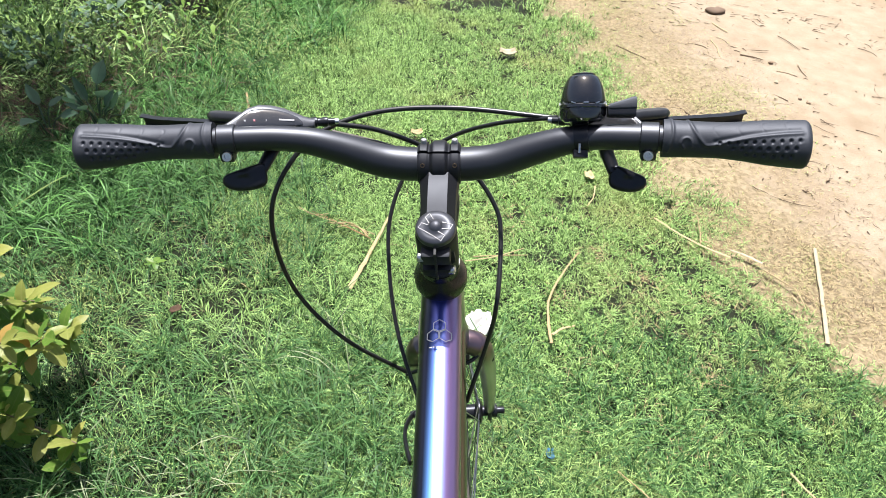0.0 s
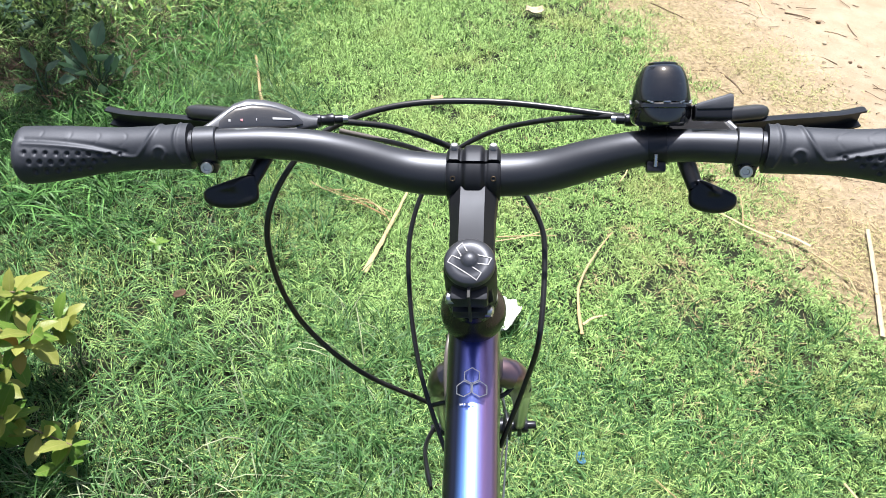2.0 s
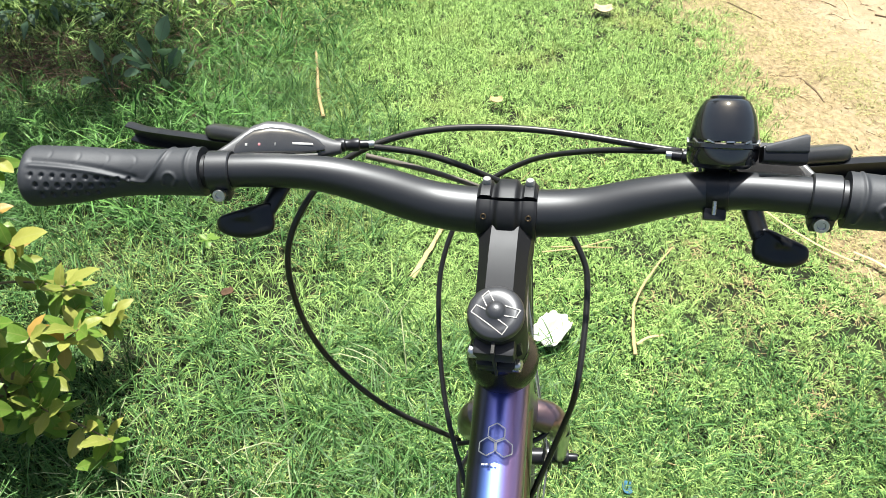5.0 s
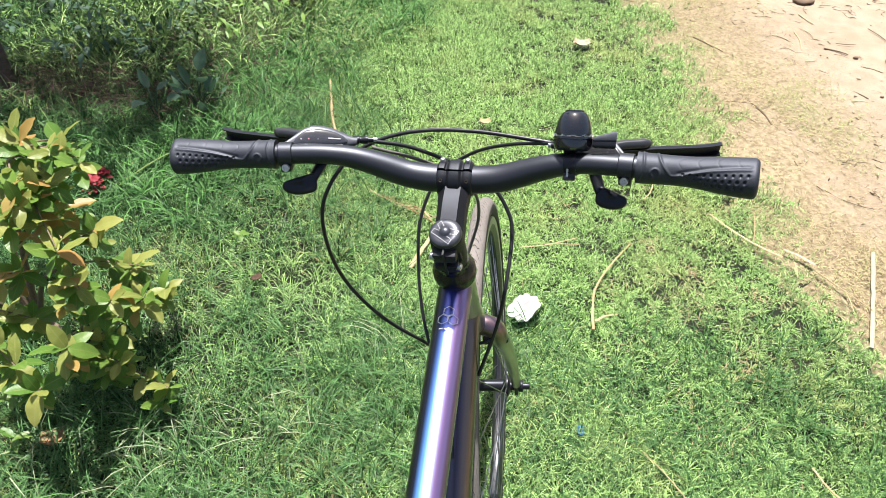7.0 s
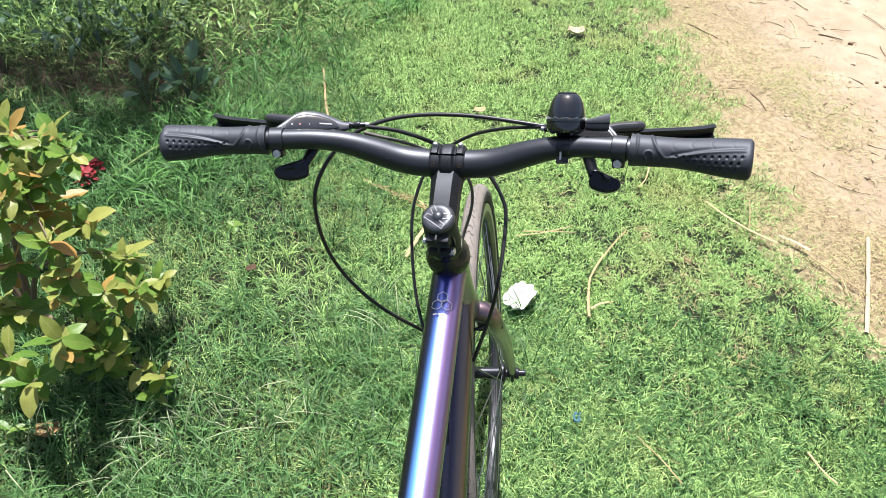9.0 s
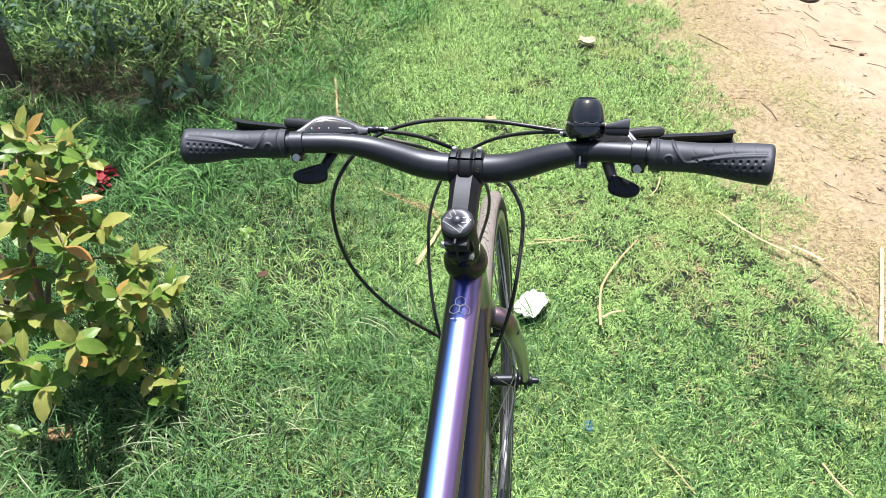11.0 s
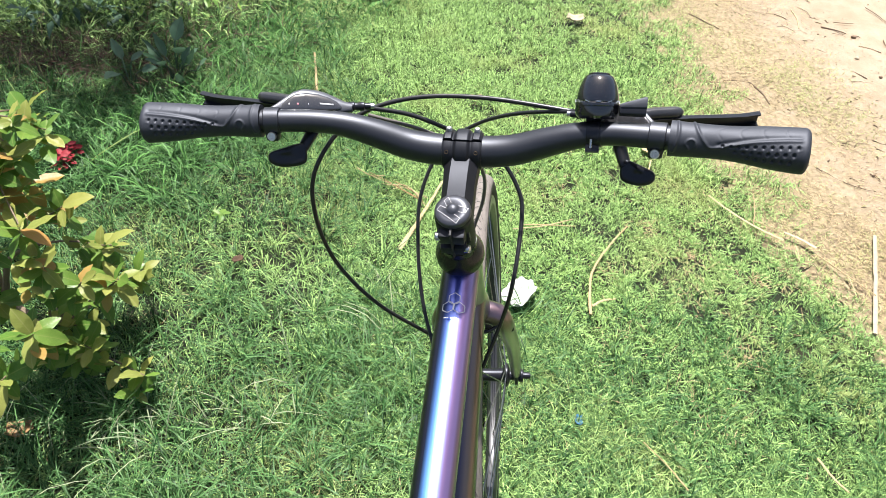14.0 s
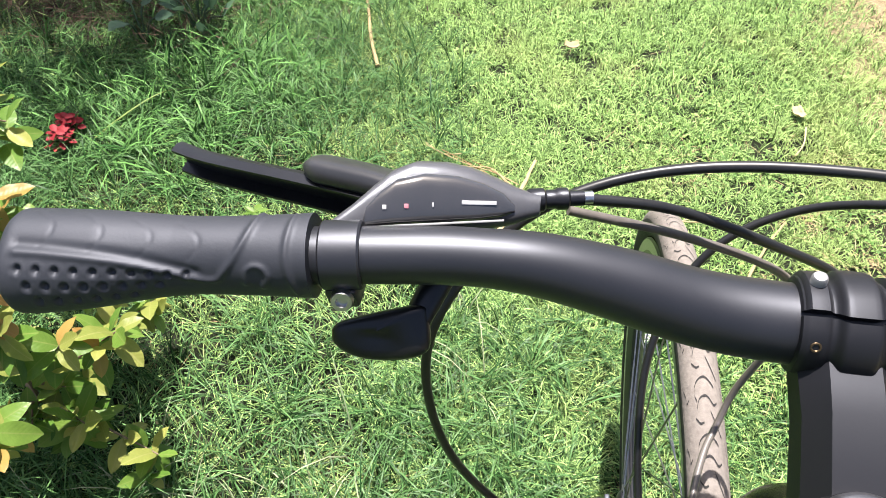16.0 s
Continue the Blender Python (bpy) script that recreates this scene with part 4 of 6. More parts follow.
def wheel(name, centre, hub_half):
    w = thing(name, "", "")
    w.parent = bike
    w.location = centre
    X = Vector((1, 0, 0))
    prof = []
    for a in range(-140, 141, 10):
        prof.append((0.3240 + 0.0182 * math.cos(radians(a)), 0.0149 * math.sin(radians(a))))
    part("tyre", lathe(prof, (0, 0, 0), X, 96), M_TYRE, w, "black tyre sidewall", 60)
    prof = [(0.3240 + 0.0189 * math.cos(radians(a)), 0.0152 * math.sin(radians(a))) for a in (-70, -66, -50, -30, -10, 10, 30, 50, 66, 70)]
    prof[0] = (prof[0][0] - 0.001, prof[0][1])
    prof[-1] = (prof[-1][0] - 0.001, prof[-1][1])
    part("tread", lathe(prof, (0, 0, 0), X, 120), M_TREAD, w, "dusty grey-brown tread", 60)
    # curved grooves cut in the tread
    geo = []
    def at(phi, a, lift=0.0004):
        r = 0.3240 + (0.0189 + lift) * math.cos(radians(a))
        return Vector((0.0154 * math.sin(radians(a)), r * math.cos(phi), r * math.sin(phi)))
    def groove(curve, wdt):
        for k in range(len(curve) - 1):
            (p0, a0), (p1, a1) = curve[k], curve[k + 1]
            geo.append(([at(p0, a0), at(p0 + wdt, a0), at(p1 + wdt, a1), at(p1, a1)], [(0, 1, 2, 3)]))
    n = 150
    st = 2 * math.pi / n
    waves = ([[(0.55, -26), (0.25, -20), (0.02, -8), (0.0, 4), (0.3, 18), (0.5, 24)], [(0.55, -26), (1.0, -27), (1.3, -22)]],
             [[(0.75, -24), (0.2, -16), (0.0, -2), (0.1, 8), (0.45, 20), (0.35, 30)], [(-0.4, -60), (0.0, -53), (0.35, -51), (0.2, -45)], [(-0.7, 48), (0.3, 57)]],
             [[(0.2, -28), (0.45, -17), (0.4, -8)], [(-0.2, 10), (0.5, 24), (1.1, 36)]])
    for i in range(n):
        for line in waves[i % 3]:
            curve = catmull([(q, a, 0) for q, a in line], 4)
            groove([(st * (i + float(q[0])), float(q[1])) for q in curve], st * 0.11)
    part("tread_groove", geo, M_GROOVE, w, "dark curved grooves")
    part("rim", lathe([(0.3090, -0.0105), (0.3075, -0.0125), (0.293, -0.0118), (0.283, -0.006), (0.2815, 0.0), (0.283, 0.006), (0.293, 0.0118), (0.3075, 0.0125), (0.3090, 0.0105)], (0, 0, 0), X, 96), M_RIM, w, "black double-wall rim", 35)
    for s in (-1, 1):
        part("brake_track", lathe([(0.3070, s * 0.0128), (0.2945, s * 0.0122)], (0, 0, 0), X, 96), M_TRACK, w, "grey metal brake track")
    part("hub", lathe([(0.006, -hub_half), (0.0085, -hub_half), (0.0085, -0.041), (0.0155, -0.040), (0.020, -0.037), (0.020, -0.033), (0.012, -0.029), (0.0105, 0.0), (0.012, 0.029), (0.020, 0.033), (0.020, 0.037), (0.0155, 0.040), (0.0085, 0.041), (0.0085, hub_half), (0.006, hub_half)], (0, 0, 0), X, 24), M_PLASTIC, w, "black hub", 30)
    for s in (-1, 1):
        part("axle_nut", lathe([(0.0, 0.076), (0.0052, 0.076), (0.0058, 0.074), (0.0058, 0.064), (0.0105, 0.064), (0.0112, 0.062), (0.0112, 0.056), (0.0085, 0.055)], (0, 0, 0), X * s, 12), M_PLASTIC, w, "black axle nut", 30)
    if name == "front_wheel":
        path = catmull([(-0.066, 0.004, 0.0), (-0.076, -0.012, 0.006), (-0.082, -0.045, 0.020), (-0.078, -0.080, 0.027), (-0.072, -0.108, 0.031)], 6)
        part("quick_release_lever", sweep(path, np.interp(np.linspace(0, 1, len(path)), [0, 0.15, 0.5, 0.9, 1], [0.006, 0.0055, 0.0065, 0.0085, 0.005]), 14, up=(1, 0, 0), flat=0.45), M_PLASTIC, w, "black quick-release lever", 50)
    v, f = sweep([(0, 0, 0), (0, 0, 0.5), (0, 0, 1.0)], 0.0010, 6)
    me = bpy.data.meshes.new("spoke")
    me.from_pydata([tuple(q) for q in v], [], f)
    me.materials.append(M_SPOKE)
    for i in range(32):
        a = 2 * math.pi * i / 32
        s = 1 if i % 2 else -1
        off = radians(62) * (1 if (i // 2) % 2 else -1)
        p0 = Vector((s * 0.035, 0.018 * math.cos(a + off), 0.018 * math.sin(a + off)))
        p1 = Vector((s * 0.002, 0.283 * math.cos(a), 0.283 * math.sin(a)))
        sp = new("spoke", me)
        sp.parent = w
        q = (p1 - p0).to_track_quat('Z', 'Y')
        sp.matrix_local = Matrix.LocRotScale(p0, q, Vector((1, 1, (p1 - p0).length)))
    return w


M_SPOKE = material("dark_spoke_steel", (0.24, 0.24, 0.24), (0.16, 0.16, 0.16), rough=0.35, metal=0.9, scale=40, fine=200)


def shifter(side):
    """Trigger shifter with brake lever; built for the left end, mirrored for the other."""
    sh = thing("shifter", "", "")
    sh.parent = bike
    def M(p):
        squeeze = 0.010 * min(1.0, max(0.0, (abs(p[0]) - 0.14) / 0.05)) if side > 0 else 0.003
        if side > 0:
            squeeze += 0.006 * min(1.0, max(0.0, (abs(p[0]) - 0.19) / 0.04))
        return Vector((-side * (p[0] + squeeze), p[1], p[2]))
    def fix(geo):
        V, Fc = geo
        V = [M(p) for p in V]
        return (V, [tuple(reversed(f)) for f in Fc]) if side > 0 else (V, Fc)
    # shell: a wedge that rises from the clamp to a ridge and runs out into the cable barrel
    U, Nn = Vector((0, 0.70, 0.71)), Vector((0, -0.71, 0.70))
    drop = Vector((0, 0.004, -0.007)) if side > 0 else Vector((0, 0, 0))
    def seat(x):
        """Lower edge of the shell, where it sits against the front of the bar."""
        u = (x + 0.184) / 0.0545
        return Vector((x - 0.002, 0.0750 + 0.0190 * u, 0.9570 - 0.0105 * u)) + drop
    def section(x, low, high, front, deep, sharp, n=24):
        ring = []
        for k in range(n):
            a = 2 * math.pi * k / n
            ca, sa = math.cos(a), math.sin(a)
            u = math.copysign(abs(ca) ** sharp, ca)
            v = math.copysign(abs(sa) ** sharp, sa)
            h = ((low + high) / 2 + (high - low) / 2 * u) * 1.36
            d = (front - deep) / 2 + (front + deep) / 2 * v
            ring.append(seat(x) + U * h + Nn * (d - 0.16 * max(0.0, h)))
        return ring
    rings = [section(*q) for q in ((-0.1985, -0.0030, 0.0010, 0.0010, 0.006, 0.8), (-0.1950, -0.0040, 0.0035, 0.0018, 0.010, 0.7), (-0.1900, -0.0040, 0.0068, 0.0012, 0.014, 0.62),
                                   (-0.1835, -0.0040, 0.0118, 0.0008, 0.017, 0.58), (-0.1770, -0.0040, 0.0162, 0.0004, 0.019, 0.55), (-0.1690, -0.0040, 0.0184, 0.0, 0.020, 0.55),
                                   (-0.1580, -0.0040, 0.0178, -0.0002, 0.020, 0.58), (-0.1480, -0.0035, 0.0158, -0.0004, 0.019, 0.62), (-0.1380, -0.0030, 0.0124, -0.0004, 0.017, 0.68),
                                   (-0.1300, -0.0020, 0.0094, -0.0004, 0.014, 0.75), (-0.1240, -0.0005, 0.0076, -0.0008, 0.010, 0.9), (-0.1195, 0.0004, 0.0070, -0.0012, 0.0075, 1.0))]
    part("shell", fix(loft(rings)), M_SHIFT, sh, "charcoal plastic shifter shell", 42)
    rings = [section(*q) for q in ((-0.1848, 0.0004, 0.0034, 0.0012, 0.004, 0.7), (-0.1840, 0.0000, 0.0060, 0.0022, 0.005, 0.6), (-0.1795, 0.0, 0.0102, 0.0026, 0.006, 0.55), (-0.1740, 0.0, 0.0134, 0.0028, 0.007, 0.55),
                                   (-0.1640, 0.0, 0.0146, 0.0028, 0.007, 0.55), (-0.1520, 0.0, 0.0134, 0.0026, 0.007, 0.55), (-0.1420, 0.0, 0.0110, 0.0022, 0.006, 0.6), (-0.1340, 0.0006, 0.0078, 0.0016, 0.005, 0.65), (-0.1290, 0.0018, 0.0040, 0.0006, 0.004, 0.8))]
    win = part("indicator_window", fix(loft(rings)), M_WINDOW, sh, "smoked clear gear indicator window", 50)
    # Bright reflection along the window's lower edge, drawn as a pale strip.
    edge = [section(x, -0.0006, 0.0001, 0.0026, -0.0016, 0.9, 8) for x in np.linspace(-0.1835, -0.1325, 8)]
    part("window_glint", fix(loft(edge)), M_MARK, win, "thin pale strip for the glint on the window's lower edge")
    def mark(x, w, h):
        front = float(np.interp(x, [-0.184, -0.174, -0.164, -0.152, -0.142], [0.0022, 0.0028, 0.0028, 0.0026, 0.0022]))
        p = seat(x) + U * 0.0072 + Nn * (front - 0.0010)
        return block((w, h, 0.0005), Matrix.Translation(p) @ pose(0, 0, 0, 36, 0, 0) @ pose(0, 0, 0, 0, 21, 6), 0.0001)
    if side < 0:
        part("gear_mark", [fix(mark(-0.1772, 0.0016, 0.0018)), fix(mark(-0.1595, 0.0006, 0.0019))], M_MARK, win, "small white gear marks")
        part("gear_mark", fix(mark(-0.1692, 0.0017, 0.0018)), M_REDMARK, win, "small red gear mark")
        part("name_bar", fix(mark(-0.1425, 0.0140, 0.0016)), M_MARK, win, "pale printed line")
    # cable barrel
    part("barrel_adjuster", fix(lathe([(0.004, -0.006), (0.0048, -0.005), (0.0050, 0.001), (0.0040, 0.002), (0.0040, 0.006), (0.0047, 0.007), (0.0047, 0.011), (0.0033, 0.012), (0.0033, 0.018), (0.0, 0.018)], (-0.122, 0.1085, 0.9435), (1, 0.28, -0.12), 18)), M_PLASTIC, sh, "black barrel adjuster")
    part("ferrule", fix(lathe([(0.0, -0.001), (0.0027, 0.0), (0.0028, 0.0045), (0.0, 0.005)], (-0.1055, 0.1130, 0.9417), (1, 0.28, -0.12), 14)), M_STEEL, sh, "silver cable end")
    # brake lever blade: a shallow channel
    path = catmull([(-0.188, 0.101, 0.941), (-0.205, 0.1065, 0.9395), (-0.235, 0.1145, 0.9370), (-0.262, 0.1215, 0.9345), (-0.286, 0.128, 0.9325), (-0.303, 0.1335, 0.9325)], 5)
    rings = []
    for i, p in enumerate(path):
        u = i / (len(path) - 1)
        h = 0.0082 - 0.0010 * u
        wd = 0.0060
        sect = [(-h, -wd), (-h, 0.0), (-h * 0.6, wd * 0.75), (h * 0.75, wd * 0.45), (h, -wd * 0.1), (h, -wd), (h - 0.0015, -wd), (h - 0.0018, 0.0), (-h + 0.0018, 0.0), (-h + 0.0015, -wd)]
        rings.append([Vector(p) + Vector((0.1 * b, b, a)) for a, b in sect])
    part("brake_lever", fix(loft(rings)), M_PLASTIC, sh, "black channel-section brake lever", 30)
    # upper release trigger
    path = catmull([(-0.176, 0.101, 0.950), (-0.192, 0.107, 0.9495), (-0.210, 0.112, 0.948), (-0.2285, 0.1165, 0.9465)], 5)
    rings = []
    for i, p in enumerate(path):
        u = i / (len(path) - 1)
        k = math.sqrt(max(0.05, 1 - max(0, (u - 0.80) / 0.20) ** 2))
        ring = []
        for a in np.linspace(0, 2 * math.pi, 20, endpoint=False):
            ca, sa = math.cos(a), math.sin(a)
            v = 0.0095 * k * math.copysign(abs(ca) ** 0.6, ca)
            h = 0.0058 * k * math.copysign(abs(sa) ** 0.6, sa)
            ring.append(Vector(p) + Vector((0, 0.85 * v + 0.5 * h, -0.5 * v + 0.85 * h)))
        rings.append(ring)
    part("release_trigger", fix(loft(rings)), M_TRIGGER, sh, "dark grey release trigger", 50)
    # thumb paddle under the bar: a rounded wedge on a short arm
    hang = Vector((0, 0.016, -0.013)) if side > 0 else Vector((0, 0, 0))
    centre = Vector((-0.1805, 0.0508, 0.9205)) + hang
    path = catmull([Vector((-0.1545, 0.082, 0.938)) + hang * 0.5, Vector((-0.1580, 0.072, 0.934)) + hang * 0.9, centre + Vector((0.0150, 0.0, 0.0)) + U * 0.0065 - Nn * 0.001], 5)
    part("paddle_arm", fix(sweep(path, np.linspace(0.0100, 0.0080, len(path)) * (0.74 if side < 0 else 1.0), 14, flat=0.75)), M_PLASTIC, sh)
    outline = catmull([(-0.0156, 0.0006, 0), (-0.0129, 0.0030, 0), (-0.0035, 0.0055, 0), (0.0082, 0.0080, 0), (0.0148, 0.0084, 0), (0.0160, 0.0045, 0), (0.0155, -0.0052, 0), (0.0090, -0.0086, 0), (-0.0025, -0.0092, 0), (-0.0110, -0.0072, 0), (-0.0154, -0.0036, 0), (-0.0156, 0.0006, 0)], 4)[:-1] * 1.30
    outline = [np.array((p[0] - 0.10 * p[1], 0.10 * p[0] + p[1], 0.0)) for p in outline]
    rings = []
    for n, k in ((-0.0050, 0.55), (-0.0044, 0.78), (-0.0030, 0.93), (-0.0010, 1.0), (0.0010, 0.99), (0.0024, 0.93), (0.0034, 0.82), (0.0041, 0.62), (0.0044, 0.32), (0.0045, 0.06)):
        rings.append([centre + Vector((p[0] * k, 0, 0)) + U * float(p[1] * k + 0.0010 * (1 - k)) + Nn * (n + 0.10 * float(p[1])) for p in outline])
    part("thumb_paddle", fix(loft(rings[::-1])), M_PLASTIC, sh, "rounded black thumb paddle", 60)


def bell():
    b = thing("bell", "", "")
    b.parent = bike
    p0 = bar_point(0.128)
    ax = Vector((0.0, 0.57, 0.82)).normalized()
    k = 0.86
    dome = [(0.0, 0.0575), (0.0105, 0.0575), (0.0116, 0.0569), (0.0116, 0.0556), (0.0132, 0.0553), (0.0152, 0.0538), (0.0174, 0.0505), (0.0200, 0.0450), (0.0219, 0.0375), (0.0232, 0.0315), (0.0230, 0.0300), (0.0215, 0.0300)]
    part("dome", lathe([(r * k, 0.030 + 0.95 * (h - 0.030)) for r, h in dome], p0, ax, 48), M_GLOSS, b, "glossy black bell dome", 35)
    base = [(0.0, 0.0292), (0.0232, 0.0292), (0.0240, 0.0284), (0.0242, 0.0262), (0.0236, 0.0255), (0.0236, 0.0205), (0.0222, 0.0165), (0.0185, 0.0140), (0.0, 0.0136)]
    part("base", lathe([(r * k, h) for r, h in base], p0, ax, 48), M_GLOSS, b, "black bell base", 30)
    gap = []
    side = Vector((1, 0, 0))
    back = ax.cross(side)
    for a in range(0, 360, 30):
        d = side * math.cos(radians(a)) + back * math.sin(radians(a))
        gap.append(block((0.004, 0.0046, 0.0011), Matrix.Translation(p0 + ax * 0.0297 + d * 0.0188) @ d.to_track_quat('X', 'Z').to_matrix().to_4x4(), 0.0003))
    part("spacer_tab", gap, M_STEEL, b, "bright metal tabs under the dome")
    neck = []
    for h, w, d in ((0.0150, 0.0082, 0.0090), (0.0110, 0.0068, 0.0072), (0.0040, 0.0056, 0.0060), (-0.0100, 0.0050, 0.0052), (-0.0150, 0.0047, 0.0046)):
        q = p0 + Vector((-0.002, 0.0, 0.0)) + ax * h - back_of(ax) * (-0.0120 if h < 0.006 else -0.0060)
        neck.append([q + Vector((w * math.copysign(abs(math.cos(a)) ** 0.6, math.cos(a)), 0, 0)) + back_of(ax) * (d * math.copysign(abs(math.sin(a)) ** 0.6, math.sin(a))) for a in np.linspace(0, 2 * math.pi, 16, endpoint=False)])
    part("clamp", [lathe([(0.0108, -0.0062), (0.0124, -0.0062), (0.0128, -0.005), (0.0128, 0.005), (0.0124, 0.0062), (0.0108, 0.0062)], p0, bar_frame(0.127)[1], 30),
                   loft(neck),
                   block((0.0130, 0.0075, 0.0066), Matrix.Translation(p0 + Vector((-0.002, -0.0120, -0.0085))) @ pose(0, 0, 0, 42), 0.0016)], M_PLASTIC, b, "black bell clamp", 40)
    part("clamp_screw", lathe([(0, 0.004), (0.0012, 0.004), (0.0014, -0.004), (0, -0.004)], p0 + Vector((-0.004, -0.0165, 0.0005)), (0, 0.5, 0.9), 10), M_STEEL, b, "thin screw")
    # striker: a ribbed wedge that widens away from the dome
    sc = p0 + Vector((0.0325, 0.0055, 0.0250))
    U, Nn = Vector((0, 0.70, 0.71)), Vector((0, -0.71, 0.70))
    def slab(rows, n0, n1):
        rings = []
        for x, lo, hi in rows:
            ring = []
            for a in np.linspace(0, 2 * math.pi, 20, endpoint=False):
                ca, sa = math.cos(a), math.sin(a)
                ring.append(sc + Vector((x, 0, 0)) + U * ((lo + hi) / 2 + (hi - lo) / 2 * math.copysign(abs(sa) ** 0.4, sa)) + Nn * ((n0 + n1) / 2 + (n1 - n0) / 2 * math.copysign(abs(ca) ** 0.4, ca)))
            rings.append(ring)
        return loft(rings)
    st = part("striker_lever", slab([(-0.0125, -0.0052, 0.0040), (-0.0115, -0.0058, 0.0046), (0.0, -0.0062, 0.0080), (0.0098, -0.0064, 0.0112), (0.0112, -0.0060, 0.0106)], -0.006, 0.0045), M_PLASTIC, b, "black wedge-shaped striker lever", 30)
    part("striker_pad", slab([(-0.0118, 0.0004, 0.0042), (-0.0108, -0.0002, 0.0048), (0.0, -0.0002, 0.0082), (0.0100, -0.0002, 0.0115), (0.0116, 0.0004, 0.0108)], -0.005, 0.0055), M_RUBBER, st, "ribbed black thumb pad", 30)


def back_of(axis):
    """Unit vector square to the axis, towards the front of the bicycle."""
    v = Vector((0, 1, 0))
    return (v - axis * v.dot(axis)).normalized()


CABLES = {
    "front_brake_cable": (M_CABLE, 0.0025, [(0.117, 0.121, 0.938), (0.010, 0.138, 0.941), (-0.071, 0.137, 0.936), (-0.129, 0.117, 0.919), (-0.166, 0.088, 0.877), (-0.173, 0.071, 0.825), (-0.158, 0.062, 0.757), (-0.114, 0.059, 0.688), (-0.051, 0.071, 0.617)]),
    "rear_gear_cable": (M_CABLE, 0.0022, [(0.110, 0.116, 0.943), (0.052, 0.143, 0.920), (0.003, 0.167, 0.888), (-0.038, 0.157, 0.859), (-0.060, 0.124, 0.817), (-0.061, 0.085, 0.768), (-0.051, 0.041, 0.718), (-0.031, -0.002, 0.675), (-0.008, -0.045, 0.640), (0.0, -0.09, 0.600)]),
    "front_gear_cable": (M_CABLE_G, 0.0022, [(-0.108, 0.120, 0.926), (-0.055, 0.130, 0.903), (-0.008, 0.137, 0.875), (0.010, 0.145, 0.838), (0.010, 0.149, 0.795), (-0.002, 0.142, 0.752), (-0.010, 0.127, 0.729), (-0.018, 0.108, 0.727), (-0.025, 0.080, 0.727), (-0.028, 0.055, 0.718), (-0.027, 0.030, 0.690), (-0.018, 0.005, 0.655)]),
    "rear_brake_cable": (M_CABLE, 0.0025, [(-0.108, 0.116, 0.938), (-0.064, 0.129, 0.922), (-0.017, 0.135, 0.897), (0.026, 0.144, 0.863), (0.052, 0.128, 0.830), (0.059, 0.106, 0.805), (0.055, 0.048, 0.763), (0.044, 0.035, 0.709), (0.023, 0.007, 0.648)]),
}


def cables():
    for name, (mat, r, pts) in CABLES.items():
        part(name, sweep(catmull(pts, 10), r, 10), mat, bike, "thin black cable housing")


def brakes():
    for s in (-1, 1):
        arm = catmull([(s * 0.037, 0.100, 0.595), (s * 0.043, 0.090, 0.625), (s * 0.043, 0.080, 0.650)], 5)
        a = part("brake_arm", sweep(arm, np.linspace(0.0075, 0.0052, len(arm)), 12, flat=0.7), M_PLASTIC, bike, "black brake arm")
        part("pad_bolt", lathe([(0, 0.014), (0.003, 0.014), (0.0048, 0.012), (0.0048, 0.0), (0.007, 0.0), (0.007, -0.006), (0, -0.006)], (s * 0.040, 0.083, 0.628), (s, -0.15, 0.1), 14), M_STEEL if s < 0 else M_PLASTIC, a, "brake pad bolt")
        part("brake_pad", block((0.010, 0.034, 0.010), Matrix.Translation((s * 0.019, 0.108, 0.612)) @ pose(0, 0, 0, 65), 0.002), M_PLASTIC, a, "black brake pad")
    part("noodle", sweep(catmull([(-0.053, 0.070, 0.620), (-0.035, 0.066, 0.632), (-0.010, 0.060, 0.645), (0.02, 0.06, 0.648), (0.040, 0.075, 0.650)], 6), 0.0024, 10), M_PLASTIC, bike, "bent black brake noodle")


